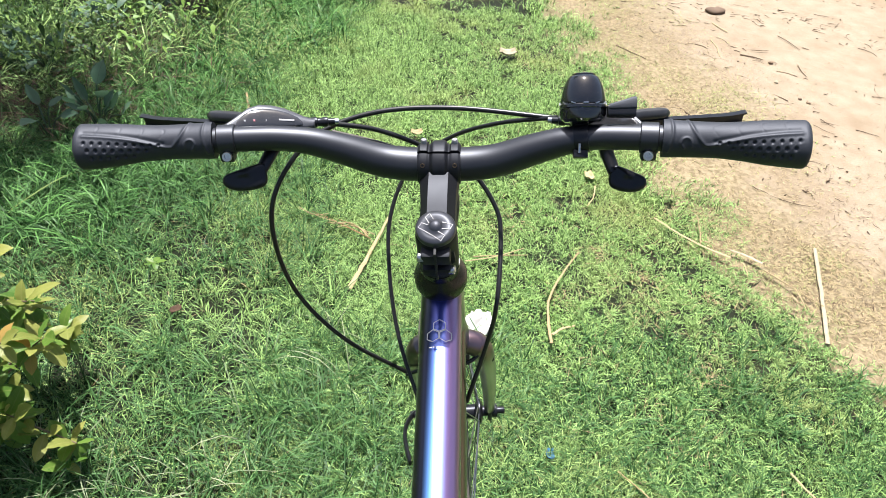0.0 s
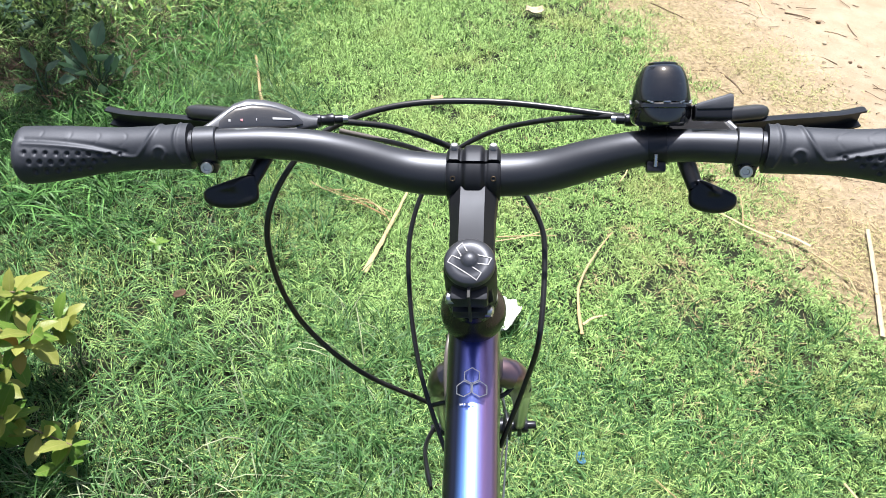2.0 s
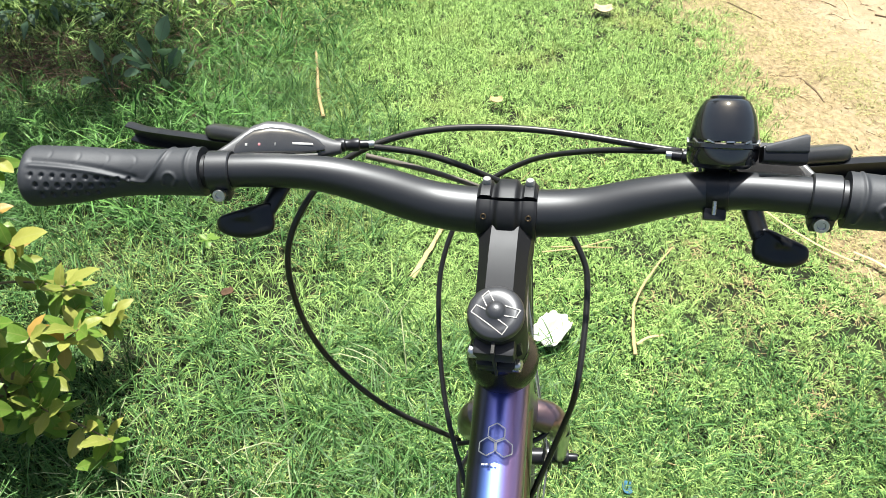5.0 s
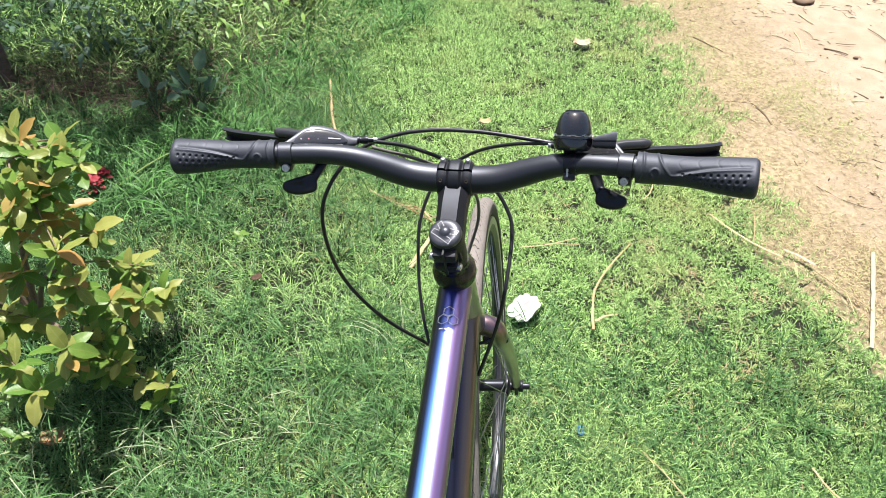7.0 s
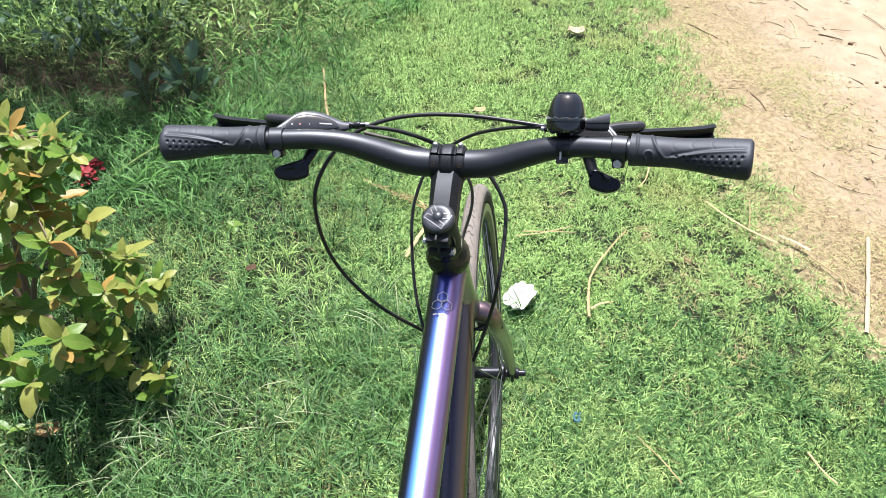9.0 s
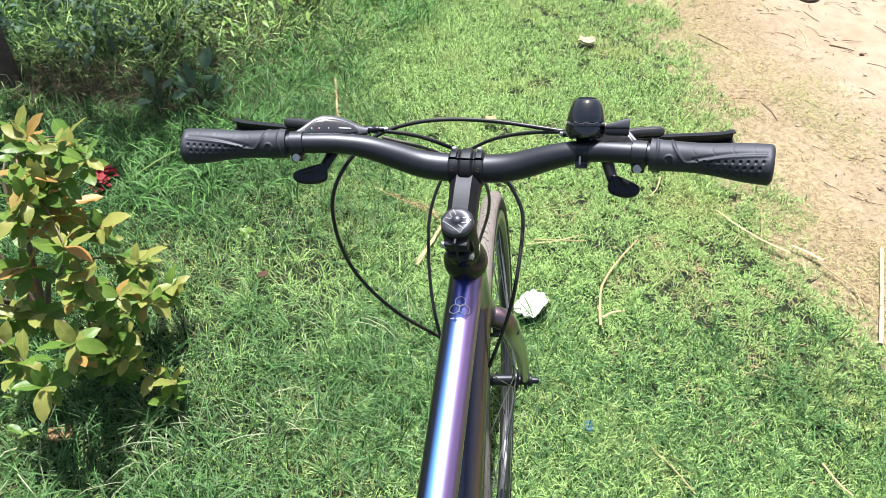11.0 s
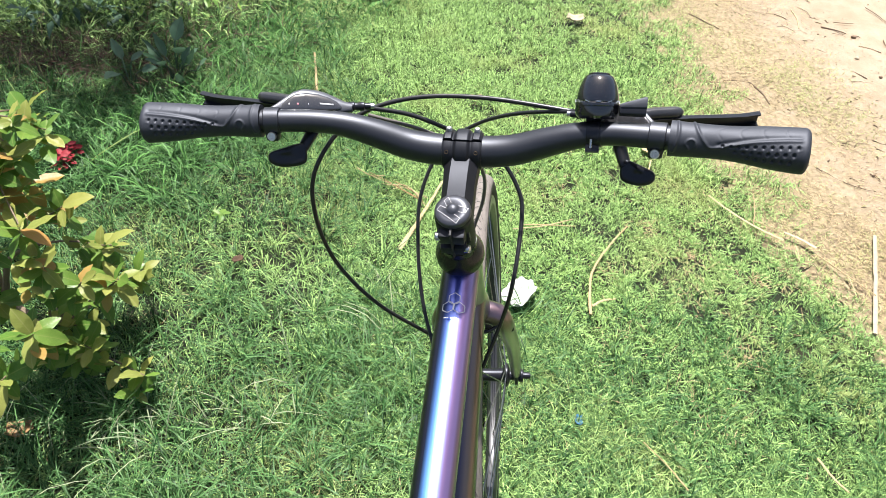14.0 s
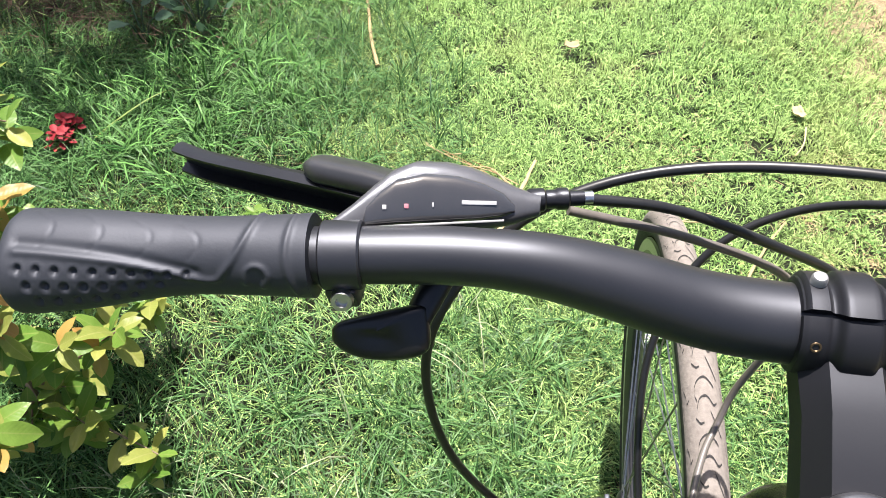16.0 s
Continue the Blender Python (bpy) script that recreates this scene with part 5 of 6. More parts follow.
handlebar()
grips()
clamp_bands()
stem()
headset()
TR, DT, LETTER_BARS = frame_tubes()
for bar_geo in LETTER_BARS:
    part("lettering_bar", bar_geo, M_WHITE, DT, "pale lettering stroke")
def frame_rear():
    """Seat tube, stays, saddle, drive and stand behind the part of the frame that the rider looks down on."""
    crank, hub = Vector((0, -0.385, 0.285)), Vector((0, -0.830, 0.343))
    seat_top = Vector((0, -0.530, 0.690))
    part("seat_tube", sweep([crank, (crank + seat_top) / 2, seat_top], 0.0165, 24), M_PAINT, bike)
    part("bottom_bracket", lathe([(0, -0.036), (0.020, -0.036), (0.021, -0.034), (0.021, 0.034), (0.020, 0.036), (0, 0.036)], crank, (1, 0, 0), 28), M_DOWN, bike)
    for s in (-1, 1):
        part("seat_stay", sweep(catmull([seat_top + Vector((s * 0.012, -0.012, -0.03)), Vector((s * 0.036, -0.66, 0.54)), hub + Vector((s * 0.064, 0.006, 0.016))], 6), np.linspace(0.0085, 0.0070, 13), 14), M_PAINT, bike)
        part("chain_stay", sweep(catmull([crank + Vector((s * 0.018, -0.012, 0)), Vector((s * 0.036, -0.56, 0.30)), hub + Vector((s * 0.064, 0.012, -0.002))], 6), np.linspace(0.0105, 0.0075, 13), 14), M_PAINT, bike)
        arm = crank + Vector((s * 0.072, s * 0.045, -s * 0.163))
        c = part("crank_arm", sweep([crank + Vector((s * 0.055, 0, 0)), (crank + arm) / 2 + Vector((s * 0.031, 0, 0)), arm], [0.013, 0.010, 0.010], 12, up=(1, 0, 0), flat=0.6), M_BLACK, bike)
        part("pedal", [block((0.085, 0.012, 0.014), Matrix.Translation(arm + Vector((s * 0.055, q, 0))), 0.003) for q in (-0.034, 0.034)] +
             [block((0.012, 0.070, 0.014), Matrix.Translation(arm + Vector((s * (0.055 + q), 0, 0))), 0.003) for q in (-0.034, 0.034)], M_PLASTIC, c, "black cage pedal")
    ring = [(0.030, 0.046), (0.078, 0.046), (0.084, 0.0455), (0.084, 0.0435), (0.078, 0.043), (0.030, 0.043)]
    part("chainring", lathe(ring, crank, (1, 0, 0), 44), M_BLACK, bike, "black chainring", 30)
    part("sprocket", lathe([(0.012, 0.036), (0.036, 0.036), (0.038, 0.035), (0.038, 0.033), (0.022, 0.022), (0.012, 0.022)], hub, (1, 0, 0), 32), M_STEEL, bike, "metal sprockets", 30)
    chain = [crank + Vector((0.0445, 0.084 * math.cos(radians(a)), 0.084 * math.sin(radians(a)))) for a in range(-80, 81, 20)]
    chain += [hub + Vector((0.035, 0.038 * math.cos(radians(a)), 0.038 * math.sin(radians(a)))) for a in range(100, 261, 40)]
    part("chain", sweep(chain + [chain[0]], 0.0032, 6), M_STEEL, bike, "dull steel chain", 60)
    post = seat_top + Vector((0, -0.048, 0.170))
    part("seat_post", sweep([seat_top - Vector((0, -0.01, 0.04)), (seat_top + post) / 2, post], 0.0136, 20), M_BLACK, bike)
    rings = []
    for y, w, h, z in ((0.135, 0.016, 0.012, 0.000), (0.12, 0.020, 0.018, 0.002), (0.05, 0.026, 0.022, 0.002), (-0.02, 0.045, 0.024, 0.003), (-0.08, 0.072, 0.026, 0.008), (-0.12, 0.074, 0.022, 0.010), (-0.135, 0.060, 0.012, 0.008)):
        rings.append([post + Vector((w * math.cos(a), y, 0.045 + z + h * math.sin(a) * (1.0 if math.sin(a) > 0 else 0.7))) for a in np.linspace(0, 2 * math.pi, 24, endpoint=False)])
    part("saddle", loft([r[::-1] for r in rings]), M_RUBBER, bike, "black padded saddle", 60)
    for s in (-1, 1):
        part("saddle_rail", sweep(catmull([post + Vector((s * 0.010, 0.10, 0.036)), post + Vector((s * 0.020, 0.03, 0.012)), post + Vector((s * 0.020, -0.03, 0.012)), post + Vector((s * 0.035, -0.10, 0.040))], 5), 0.0036, 8), M_STEEL, bike)
    part("kickstand", sweep(catmull([crank + Vector((-0.03, -0.05, -0.01)), crank + Vector((-0.075, -0.065, -0.09)), Vector((-0.215, -0.47, 0.034)), Vector((-0.232, -0.47, 0.027))], 6), 0.0075, 12), M_BLACK, bike, "black side stand")
    wheel("rear_wheel", hub, 0.066)


frame_rear()
before = set(bike.children)
fork()
wheel("front_wheel", AXLE, 0.054)
brakes()
for ob in set(bike.children) - before:
    ob.matrix_basis = steer(FORK_TURN) @ ob.matrix_basis
shifter(-1)
shifter(1)
bell()
cables()


# ---------------------------------------------------------------- shrub
def leaf_mesh(name, mat, width, curl, fold, bulge=0.98):
    """A leaf one metre long, folded along its rib, wavy and curled; bulge under 0.9: widest near the base, long tip."""
    V, Fc = [], []
    n = 9
    for i in range(n + 1):
        u = i / n
        w = width * (math.sin(math.pi * u ** bulge) ** (0.72 if bulge > 0.9 else 0.95)) if 0 < u < 1 else 0.0
        z = -curl * u * u
        for q in (-1, -0.55, 0, 0.55, 1):
            wave = 0.018 * math.sin(u * 17 + q) * abs(q)
            V.append((u, q * w, z + fold * w * abs(q) * (1 - 0.35 * abs(q)) + (wave if w else 0)))
    for i in range(n):
        a = 5 * i
        for k in range(4):
            Fc.append((a + k, a + k + 5, a + k + 6, a + k + 1))
    me = bpy.data.meshes.new(name)
    me.from_pydata(V, [], Fc)
    me.polygons.foreach_set("use_smooth", [True] * len(me.polygons))
    me.materials.append(mat)
    return me


def veined(m, tint):
    """Side veins and a pale midrib in a leaf material: x runs along the leaf, y across it."""
    nt = m.node_tree
    N, L = nt.nodes, nt.links
    def op(kind, a, b):
        k = N.new("ShaderNodeMath")
        k.operation = kind
        for i, v in enumerate((a, b)):
            if isinstance(v, (int, float)):
                k.inputs[i].default_value = v
            elif v is not None:
                L.new(v, k.inputs[i])
        return k.outputs[0]
    tc = N.new("ShaderNodeTexCoord")
    sep = N.new("ShaderNodeSeparateXYZ")
    L.new(tc.outputs["Object"], sep.inputs[0])
    across = op('ABSOLUTE', sep.outputs["Y"], None)
    phase = op('MULTIPLY', op('SUBTRACT', sep.outputs["X"], op('MULTIPLY', across, 0.8)), 30.0)
    vein = op('POWER', op('ABSOLUTE', op('SINE', phase, None), None), 6.0)
    rib = op('LESS_THAN', across, 0.014)
    fac = op('MAXIMUM', op('MULTIPLY', op('SUBTRACT', 1.0, vein), 0.0), op('MULTIPLY', rib, 0.8))
    line = op('MULTIPLY', vein, 0.02)
    b = N["Principled BSDF"]
    src = b.inputs["Base Color"].links[0].from_socket
    mx = N.new("ShaderNodeMix")
    mx.data_type = 'RGBA'
    L.new(op('MAXIMUM', fac, line), mx.inputs["Factor"])
    L.new(src, mx.inputs["A"])
    mx.inputs["B"].default_value = (*tint, 1)
    L.new(mx.outputs["Result"], b.inputs["Base Color"])
    bp = N.new("ShaderNodeBump")
    bp.inputs["Strength"].default_value = 0.07
    bp.inputs["Distance"].default_value = 0.004
    L.new(op('ADD', op('MULTIPLY', vein, -1.0), op('MULTIPLY', rib, -1.0)), bp.inputs["Height"])
    L.new(bp.outputs[0], b.inputs["Normal"])
    return m


veined(M_LEAF, (0.19, 0.24, 0.065))
veined(M_LEAF_Y, (0.29, 0.29, 0.10))
veined(M_LEAF_O, (0.34, 0.22, 0.075))
veined(M_GREY_LEAF, (0.053, 0.078, 0.047))
LEAVES = {m.name: [leaf_mesh("leaf", m, 0.25, 0.20, 0.30), leaf_mesh("leaf", m, 0.225, -0.05, 0.42), leaf_mesh("leaf", m, 0.265, 0.36, 0.22)]
          for m in (M_LEAF, M_LEAF_Y, M_LEAF_O, M_PALE)}
LEAVES[M_GREY_LEAF.name] = [leaf_mesh("leaf", M_GREY_LEAF, w, c, f, 0.8) for w, c, f in ((0.25, 0.18, 0.30), (0.22, -0.08, 0.45), (0.27, 0.34, 0.2))]


def put_leaf(parent, mesh, at, out, roll, size):
    q = Vector(out).to_track_quat('X', 'Z')
    ob = new("leaf", mesh)
    ob.parent = parent
    ob.matrix_local = Matrix.Translation(at) @ q.to_matrix().to_4x4() @ pose(0, 0, 0, roll) @ Matrix.Diagonal((size, size, size, 1))
    return ob


def rosette(rng, parent, at, axis, kinds, size, count):
    axis = Vector(axis).normalized()
    side = axis.orthogonal().normalized()
    third = axis.cross(side)
    start = rng.uniform(0, 6.28)
    for k in range(count):
        a = start + 2.4 * k
        open_ = rng.uniform(0.9, 1.65) if k else 0.4
        out = axis * math.cos(open_) + (side * math.cos(a) + third * math.sin(a)) * math.sin(open_)
        pool = kinds[:7] if k > 3 else kinds[4:]          # the young leaves round the tip are the yellow ones
        mesh = LEAVES[pool[rng.integers(len(pool))]][rng.integers(3)]
        base = Vector(at) - axis * 0.006 * k
        put_leaf(parent, mesh, base, out, rng.uniform(-35, 35), size * rng.uniform(0.75, 1.2))


def shrub():
    rng = np.random.default_rng(21)
    sh = thing("shrub", "leafy shrub with glossy yellow-green and orange young leaves", "shrub", (-1.10, 0.42, 0.0))
    base = Vector((-1.10, 0.42, 0.0))
    tips = [(-0.84, 0.42, 0.59), (-0.93, 0.45, 0.57), (-0.89, 0.54, 0.47), (-0.86, 0.36, 0.52), (-0.82, 0.42, 0.38), (-0.79, 0.28, 0.46), (-0.89, 0.27, 0.39), (-0.77, 0.43, 0.27), (-0.72, 0.28, 0.33), (-0.89, 0.24, 0.28), (-0.74, 0.15, 0.33), (-0.86, 0.13, 0.27), (-0.79, 0.29, 0.17), (-0.89, 0.3, 0.5), (-0.88, 0.44, 0.42), (-0.88, 0.34, 0.55), (-0.69, 0.34, 0.28), (-0.82, 0.23, 0.15), (-0.79, 0.09, 0.26), (-0.73, 0.24, 0.17), (-0.75, 0.25, 0.4), (-0.86, 0.37, 0.45), (-0.95, 0.24, 0.26), (-0.87, 0.41, 0.54)]
    tips += [(-0.635, 0.238, 0.105), (-0.735, 0.262, 0.13), (-0.775, 0.455, 0.245), (-0.745, 0.48, 0.145)]
    for k in range(10):
        a, b = rng.uniform(0, 6.28), rng.uniform(-0.7, 1.0)
        r = rng.uniform(0.5, 1.0)
        tips.append((-1.16 + 0.22 * r * math.cos(a), 0.50 + 0.20 * r * math.sin(a), 0.38 + 0.22 * r * b))
    boughs = [Vector((-1.30, 0.50, 0.58)), Vector((-1.0, 0.48, 0.50)), Vector((-0.95, 0.42, 0.24)), Vector((-1.05, 0.22, 0.30)), Vector((-1.15, 0.55, 0.36)), Vector((-0.85, 0.28, 0.12))]
    for q in boughs:
        part("branch", sweep(catmull([Vector((0, 0, 0)), (q - base) * 0.5 + Vector((0, 0, 0.05)), q - base], 6), np.linspace(0.009, 0.0035, 13), 8), M_STEM_W, sh)
    for n_tip, p in enumerate(tips):
        q = min(boughs, key=lambda b: (b - Vector(p)).length)
        part("twig", sweep(catmull([q - base, (q + Vector(p)) / 2 - base + Vector((0, 0, 0.015)), Vector(p) - base], 4), np.linspace(0.003, 0.0012, 9), 6), M_STEM_W, sh)
        kinds = ["shrub_leaf_green"] * 6 + ["shrub_leaf_yellow"] * (4 if p[2] > 0.25 else 2)
        if p[2] > 0.3:
            kinds += ["shrub_leaf_orange"] * 2
        ax = (Vector(p) - base - Vector((0, 0, 0.12))).normalized() + Vector((0, 0, 0.5))
        rosette(rng, sh, Vector(p) - base, ax, kinds, 0.050 if p[2] < 0.16 or p[2] > 0.5 else 0.057, 8)
        if n_tip < 28:
            mid = Vector(p) * 0.72 + q * 0.28 - base
            rosette(rng, sh, mid, ax, kinds, 0.050, 4)
            side_tip = Vector(p) - base + Vector((rng.uniform(-0.05, 0.02), rng.uniform(-0.04, 0.04), rng.uniform(-0.06, -0.02)))
            rosette(rng, sh, side_tip, ax, kinds, 0.045, 4)


shrub()


# ---------------------------------------------------------------- undergrowth and trees
def wild_points(rng, n, y0=1.2, y1=4.6, x0=-3.4):
    x, y = rng.uniform(x0, -0.6, n), rng.uniform(y0, y1, n)
    ok = x < wild_edge(y) + 0.10 * wobble(x, y, 9, 4)
    ok &= (np.hypot(x + 1.085, y - 2.22) > 0.12) & (np.hypot(x + 1.82, y - 1.37) > 0.10)
    ok &= (x > -3.0 + 0.35 * wobble(x, y, 2.9, 1)) & (y < 4.2 + 0.35 * wobble(x, y, 2.7, 6))
    return x[ok], y[ok]


def undergrowth():
    rng = np.random.default_rng(31)
    x, y = wild_points(rng, 120000)
    clump = np.clip(0.5 + wobble(x, y, 4.3, 2.2), 0.05, 1.3)
    bare = np.exp(-(((x + 1.5) / 0.22) ** 2 + ((y - 1.42) / 0.12) ** 2))
    ok = rng.uniform(0, 1, len(x)) < clump * (1 - bare)
    x, y, clump = x[ok], y[ok], clump[ok]
    m = len(x)
    V, T = leaflets(rng, x, y, 0.01 + rng.uniform(0, 1, m) ** 1.5 * (0.05 + 0.22 * clump), rng.uniform(0.007, 0.021, m) * rng.choice([1.0, 1.0, 1.0, 1.7], m), 1.1)
    fast_mesh("undergrowth", V, T, M_WEED, "tangled dark green weeds and low leaves", "undergrowth")
    x, y = wild_points(rng, 3400, 1.2, 3.8, -2.8)
    ok = rng.uniform(0, 1, len(x)) < np.clip(0.55 + wobble(x, y, 3.7, 5.5), 0, 1) * (1 - np.exp(-(((x + 1.5) / 0.22) ** 2 + ((y - 1.42) / 0.14) ** 2)))
    V, T = tussocks(rng, x[ok], y[ok], 18, 0.15, 0.012)
    fast_mesh("wild_grass", V, T, M_TALL, "tall uncut grass among the weeds", "grass")
    x = np.concatenate([rng.normal(-1.50, 0.15, 900), rng.normal(-1.85, 0.25, 500), rng.normal(-1.25, 0.22, 700)])
    y = np.concatenate([rng.normal(1.40, 0.07, 900), rng.normal(1.3, 0.10, 500), rng.normal(1.85, 0.22, 700)])
    V, T = leaflets(rng, x, y, rng.uniform(0.012, 0.03, len(x)), rng.uniform(0.010, 0.026, len(x)), 0.6)
    fast_mesh("leaf_litter", V, T, M_LITTER, "reddish-brown dead leaf litter under the weeds", "leaf litter")
    x = np.concatenate([rng.normal(-1.46, 0.20, 1500), rng.normal(-1.22, 0.22, 2200)])
    y = np.concatenate([rng.normal(1.42, 0.10, 1500), rng.normal(1.85, 0.26, 2200)])
    m = len(x)
    V, T = blades(rng, np.stack([x, y, rng.uniform(0.01, 0.10, m)], 1), rng.uniform(0.03, 0.12, m), rng.uniform(0.001, 0.003, m), rng.uniform(1.1, 1.6, m), rng.uniform(-0.2, 0.3, m))
    fast_mesh("dead_stems", V, T, M_DEADSTEM, "brown dead stems tangled under the weeds", "dead stems")
    x, y = rng.normal(-0.78, 0.13, 1900), rng.normal(2.02, 0.17, 1900)
    V, T = leaflets(rng, x, y, rng.uniform(0.02, 0.09, 1900), rng.uniform(0.006, 0.015, 1900), 0.9)
    fast_mesh("pale_weed", V, T, M_PALE, "pale yellow-green sunlit weed patch", "weeds")


def broad_plant(x, y, size, count, seed, spread):
    rng = np.random.default_rng(seed)
    p = thing("broadleaf_plant", "low plant with broad grey-green leaves among weeds", "plant", (x, y, 0.0), "broadleaf plants in the weeds")
    for k in range(count):
        a = 2.4 * k + rng.uniform(-0.3, 0.3)
        r = spread * rng.uniform(0.3, 1.0)
        top = Vector((r * math.cos(a), r * math.sin(a), rng.uniform(0.06, 0.17)))
        part("stalk", sweep(catmull([(0, 0, 0), top * 0.5 + Vector((0, 0, 0.03)), top], 4), 0.0022, 6), M_GREY_LEAF, p)
        out = Vector((0.7 * math.cos(a), 0.7 * math.sin(a) - 0.2, rng.uniform(0.2, 1.3)))
        put_leaf(p, LEAVES["grey_green_leaf"][k % 3], top, out, rng.uniform(-30, 30), size * rng.uniform(0.7, 1.15))


def tree(x, y, radius, lean, crown_at, crown_r, seed):
    rng = np.random.default_rng(seed)
    t = thing("tree", "slender brown-barked tree rising out of the weeds", "tree", (x, y, 0.0), "trees in the weeds")
    top = Vector(crown_at) - Vector((x, y, 0))
    trunk = catmull([(0, 0, -0.02), (lean[0], lean[1], 0.7), tuple(top * 0.55 + Vector((lean[0], lean[1], 0.3))), tuple(top)], 8)
    part("trunk", sweep(trunk, lambda u, a: radius * (1.25 - 0.25 * min(1, u * 12)) * (1 - 0.6 * u) * (1 + 0.10 * math.sin(5 * a + 9 * u) + 0.05 * math.sin(11 * a)), 18), M_BARK, t, "", 60)
    ends = []
    for k in range(9):
        a = 2.4 * k
        e = top + Vector((math.cos(a) * crown_r * 0.75, math.sin(a) * crown_r * 0.75, rng.uniform(-0.4, 0.7) * crown_r))
        st = Vector(trunk[14 + k])
        part("limb", sweep(catmull([st, (st + e) / 2 + Vector((0, 0, 0.15)), e], 5), np.linspace(radius * 0.4, radius * 0.1, 11), 7), M_BARK, t)
        ends.append(e)
    n = 430
    c = np.array([tuple(e) for e in ends])[rng.integers(0, len(ends), n)]
    d = rng.normal(0, 0.30 * crown_r, (n, 3)) * np.array([1, 1, 0.65])
    P = c + d
    V, T = leaflets(rng, P[:, 0], P[:, 1], P[:, 2], rng.uniform(0.06, 0.12, n), 0.9)
    ob = fast_mesh("crown", V, T, M_WEED, "loose green crown with many gaps, out of view, placed for its shade", "")
    ob.parent = t
    del ob["kind"]


def wild_clumps():
    """Clumps that break up the weeds: bright grass tufts, and low plants with larger dark leaves."""
    rng = np.random.default_rng(37)
    x, y = wild_points(rng, 2600, 1.45, 3.9, -2.9)
    ok = wobble(x, y, 3.1, 0.4) > 0.15
    V, T = tussocks(rng, x[ok][:420], y[ok][:420], 22, 0.20, 0.016, 1.8)
    fast_mesh("bright_grass", V, T, M_GRASS, "bright sunlit grass tufts among the weeds", "grass")
    cx, cy = wild_points(rng, 420, 1.5, 3.9, -2.9)
    for mat, seed, size, label in ((M_GREY_LEAF, 0, 0.040, "broad dark blue-green leaves in the weeds"), (M_SPRAY, 1, 0.030, "yellow-green leafy sprays in the weeds")):
        px, py = cx[seed::2][:62], cy[seed::2][:62]
        n = 34
        pick = np.repeat(np.arange(len(px)), n)
        lx, ly = px[pick] + rng.normal(0, 0.06, len(pick)), py[pick] + rng.normal(0, 0.06, len(pick))
        top = rng.uniform(0.10, 0.26, len(px))[pick]
        lz = np.clip(top * (1 - 6 * np.hypot(lx - px[pick], ly - py[pick]) ** 1.5) * rng.uniform(0.55, 1.0, len(pick)), 0.02, 1)
        V, T = leaflets(rng, lx, ly, lz, size * rng.uniform(0.6, 1.4, len(pick)), 0.7)
        fast_mesh("leafy_weeds", V, T, mat, label, "weeds")


undergrowth()
wild_clumps()
broad_plant(-1.09, 1.39, 0.078, 14, 41, 0.085)
broad_plant(-1.40, 1.70, 0.070, 8, 43, 0.10)
broad_plant(-1.21, 1.31, 0.075, 4, 47, 0.06)
# Both crowns hang out of view, placed for the shade they cast.
tree(-1.085, 2.27, 0.048, (0.03, 0.12), (-2.35, 3.45, 3.2), 0.70, 51)
tree(-1.865, 1.42, 0.034, (-0.03, 0.14), (-1.80, 2.22, 3.0), 0.42, 53)


# ---------------------------------------------------------------- sticks, straws and litter
def stick(name, label, pts, r0, r1, mat, flat=0.6, z=0.012):
    o = Vector((pts[0][0], pts[0][1], 0))
    path = catmull([(p[0] - o.x, p[1] - o.y, z + (p[2] if len(p) > 2 else 0)) for p in pts], 8)
    rng = np.random.default_rng(int(abs(pts[0][0]) * 4000 + abs(pts[-1][1]) * 900))
    n = len(path)
    path[1:-1, :2] += rng.normal(0, 0.10 * max(r0, r1), (n - 2, 2))
    V, Fc = sweep(path, np.linspace(r0, r1, n) * rng.uniform(0.90, 1.10, n), 8, flat=flat)
    ob = mesh_object(name, V, Fc, mat, None, True, 50, label)
    group = {"dry_stalk": "dry stalks in the lawn", "dead_twig": "twigs at the lawn edge"}.get(name, "")
    tagged(ob, label, "stick" if "twig" in name or "stick" in name else "straw", group)
    ob.location = o
    return ob


stick("dry_stalk", "flat dry tan stalk lying in the grass", [(-0.143, 1.081), (-0.178, 0.92), (-0.211, 0.782)], 0.0035, 0.0065, M_STRAW, 0.45, 0.022)
stick("dry_stalk", "bent dry tan stalk lying in the lawn", [(0.392, 0.99), (0.34, 0.90), (0.298, 0.80), (0.291, 0.72), (0.294, 0.650)], 0.0018, 0.0040, M_STRAW, 0.5, 0.030)
stick("dry_stalk", "short frayed dry stalk in the lawn", [(0.298, 0.682), (0.325, 0.705), (0.356, 0.717)], 0.0034, 0.0022, M_STRAW, 0.4, 0.026)
stick("split_stick", "straight bleached split stick at the lawn edge", [(0.635, 1.179), (0.681, 1.129), (0.738, 1.078), (0.788, 1.045), (0.824, 1.028)], 0.0024, 0.0036, M_STRAW, 0.45, 0.026)
stick("split_stick", "short bleached split stick at the lawn edge", [(0.833, 1.063), (0.873, 1.044), (0.910, 1.015)], 0.0034, 0.0046, M_PALELEAF, 0.35, 0.024)
stick("dead_twig", "thin forked tan twig beside a split stick", [(0.749, 1.095), (0.778, 1.081), (0.807, 1.062)], 0.0018, 0.0012, M_STRAW, 0.8, 0.026)
stick("dead_twig", "thin side twig at the edge of the lawn", [(0.770, 1.219), (0.762, 1.14), (0.749, 1.075)], 0.0012, 0.0016, M_STRAW, 0.8, 0.026)
stick("dead_twig", "thin pale twig trailing onto the sand", [(0.909, 0.994), (0.975, 0.926), (1.032, 0.869)], 0.0020, 0.0013, M_STRAW, 0.8, 0.020)
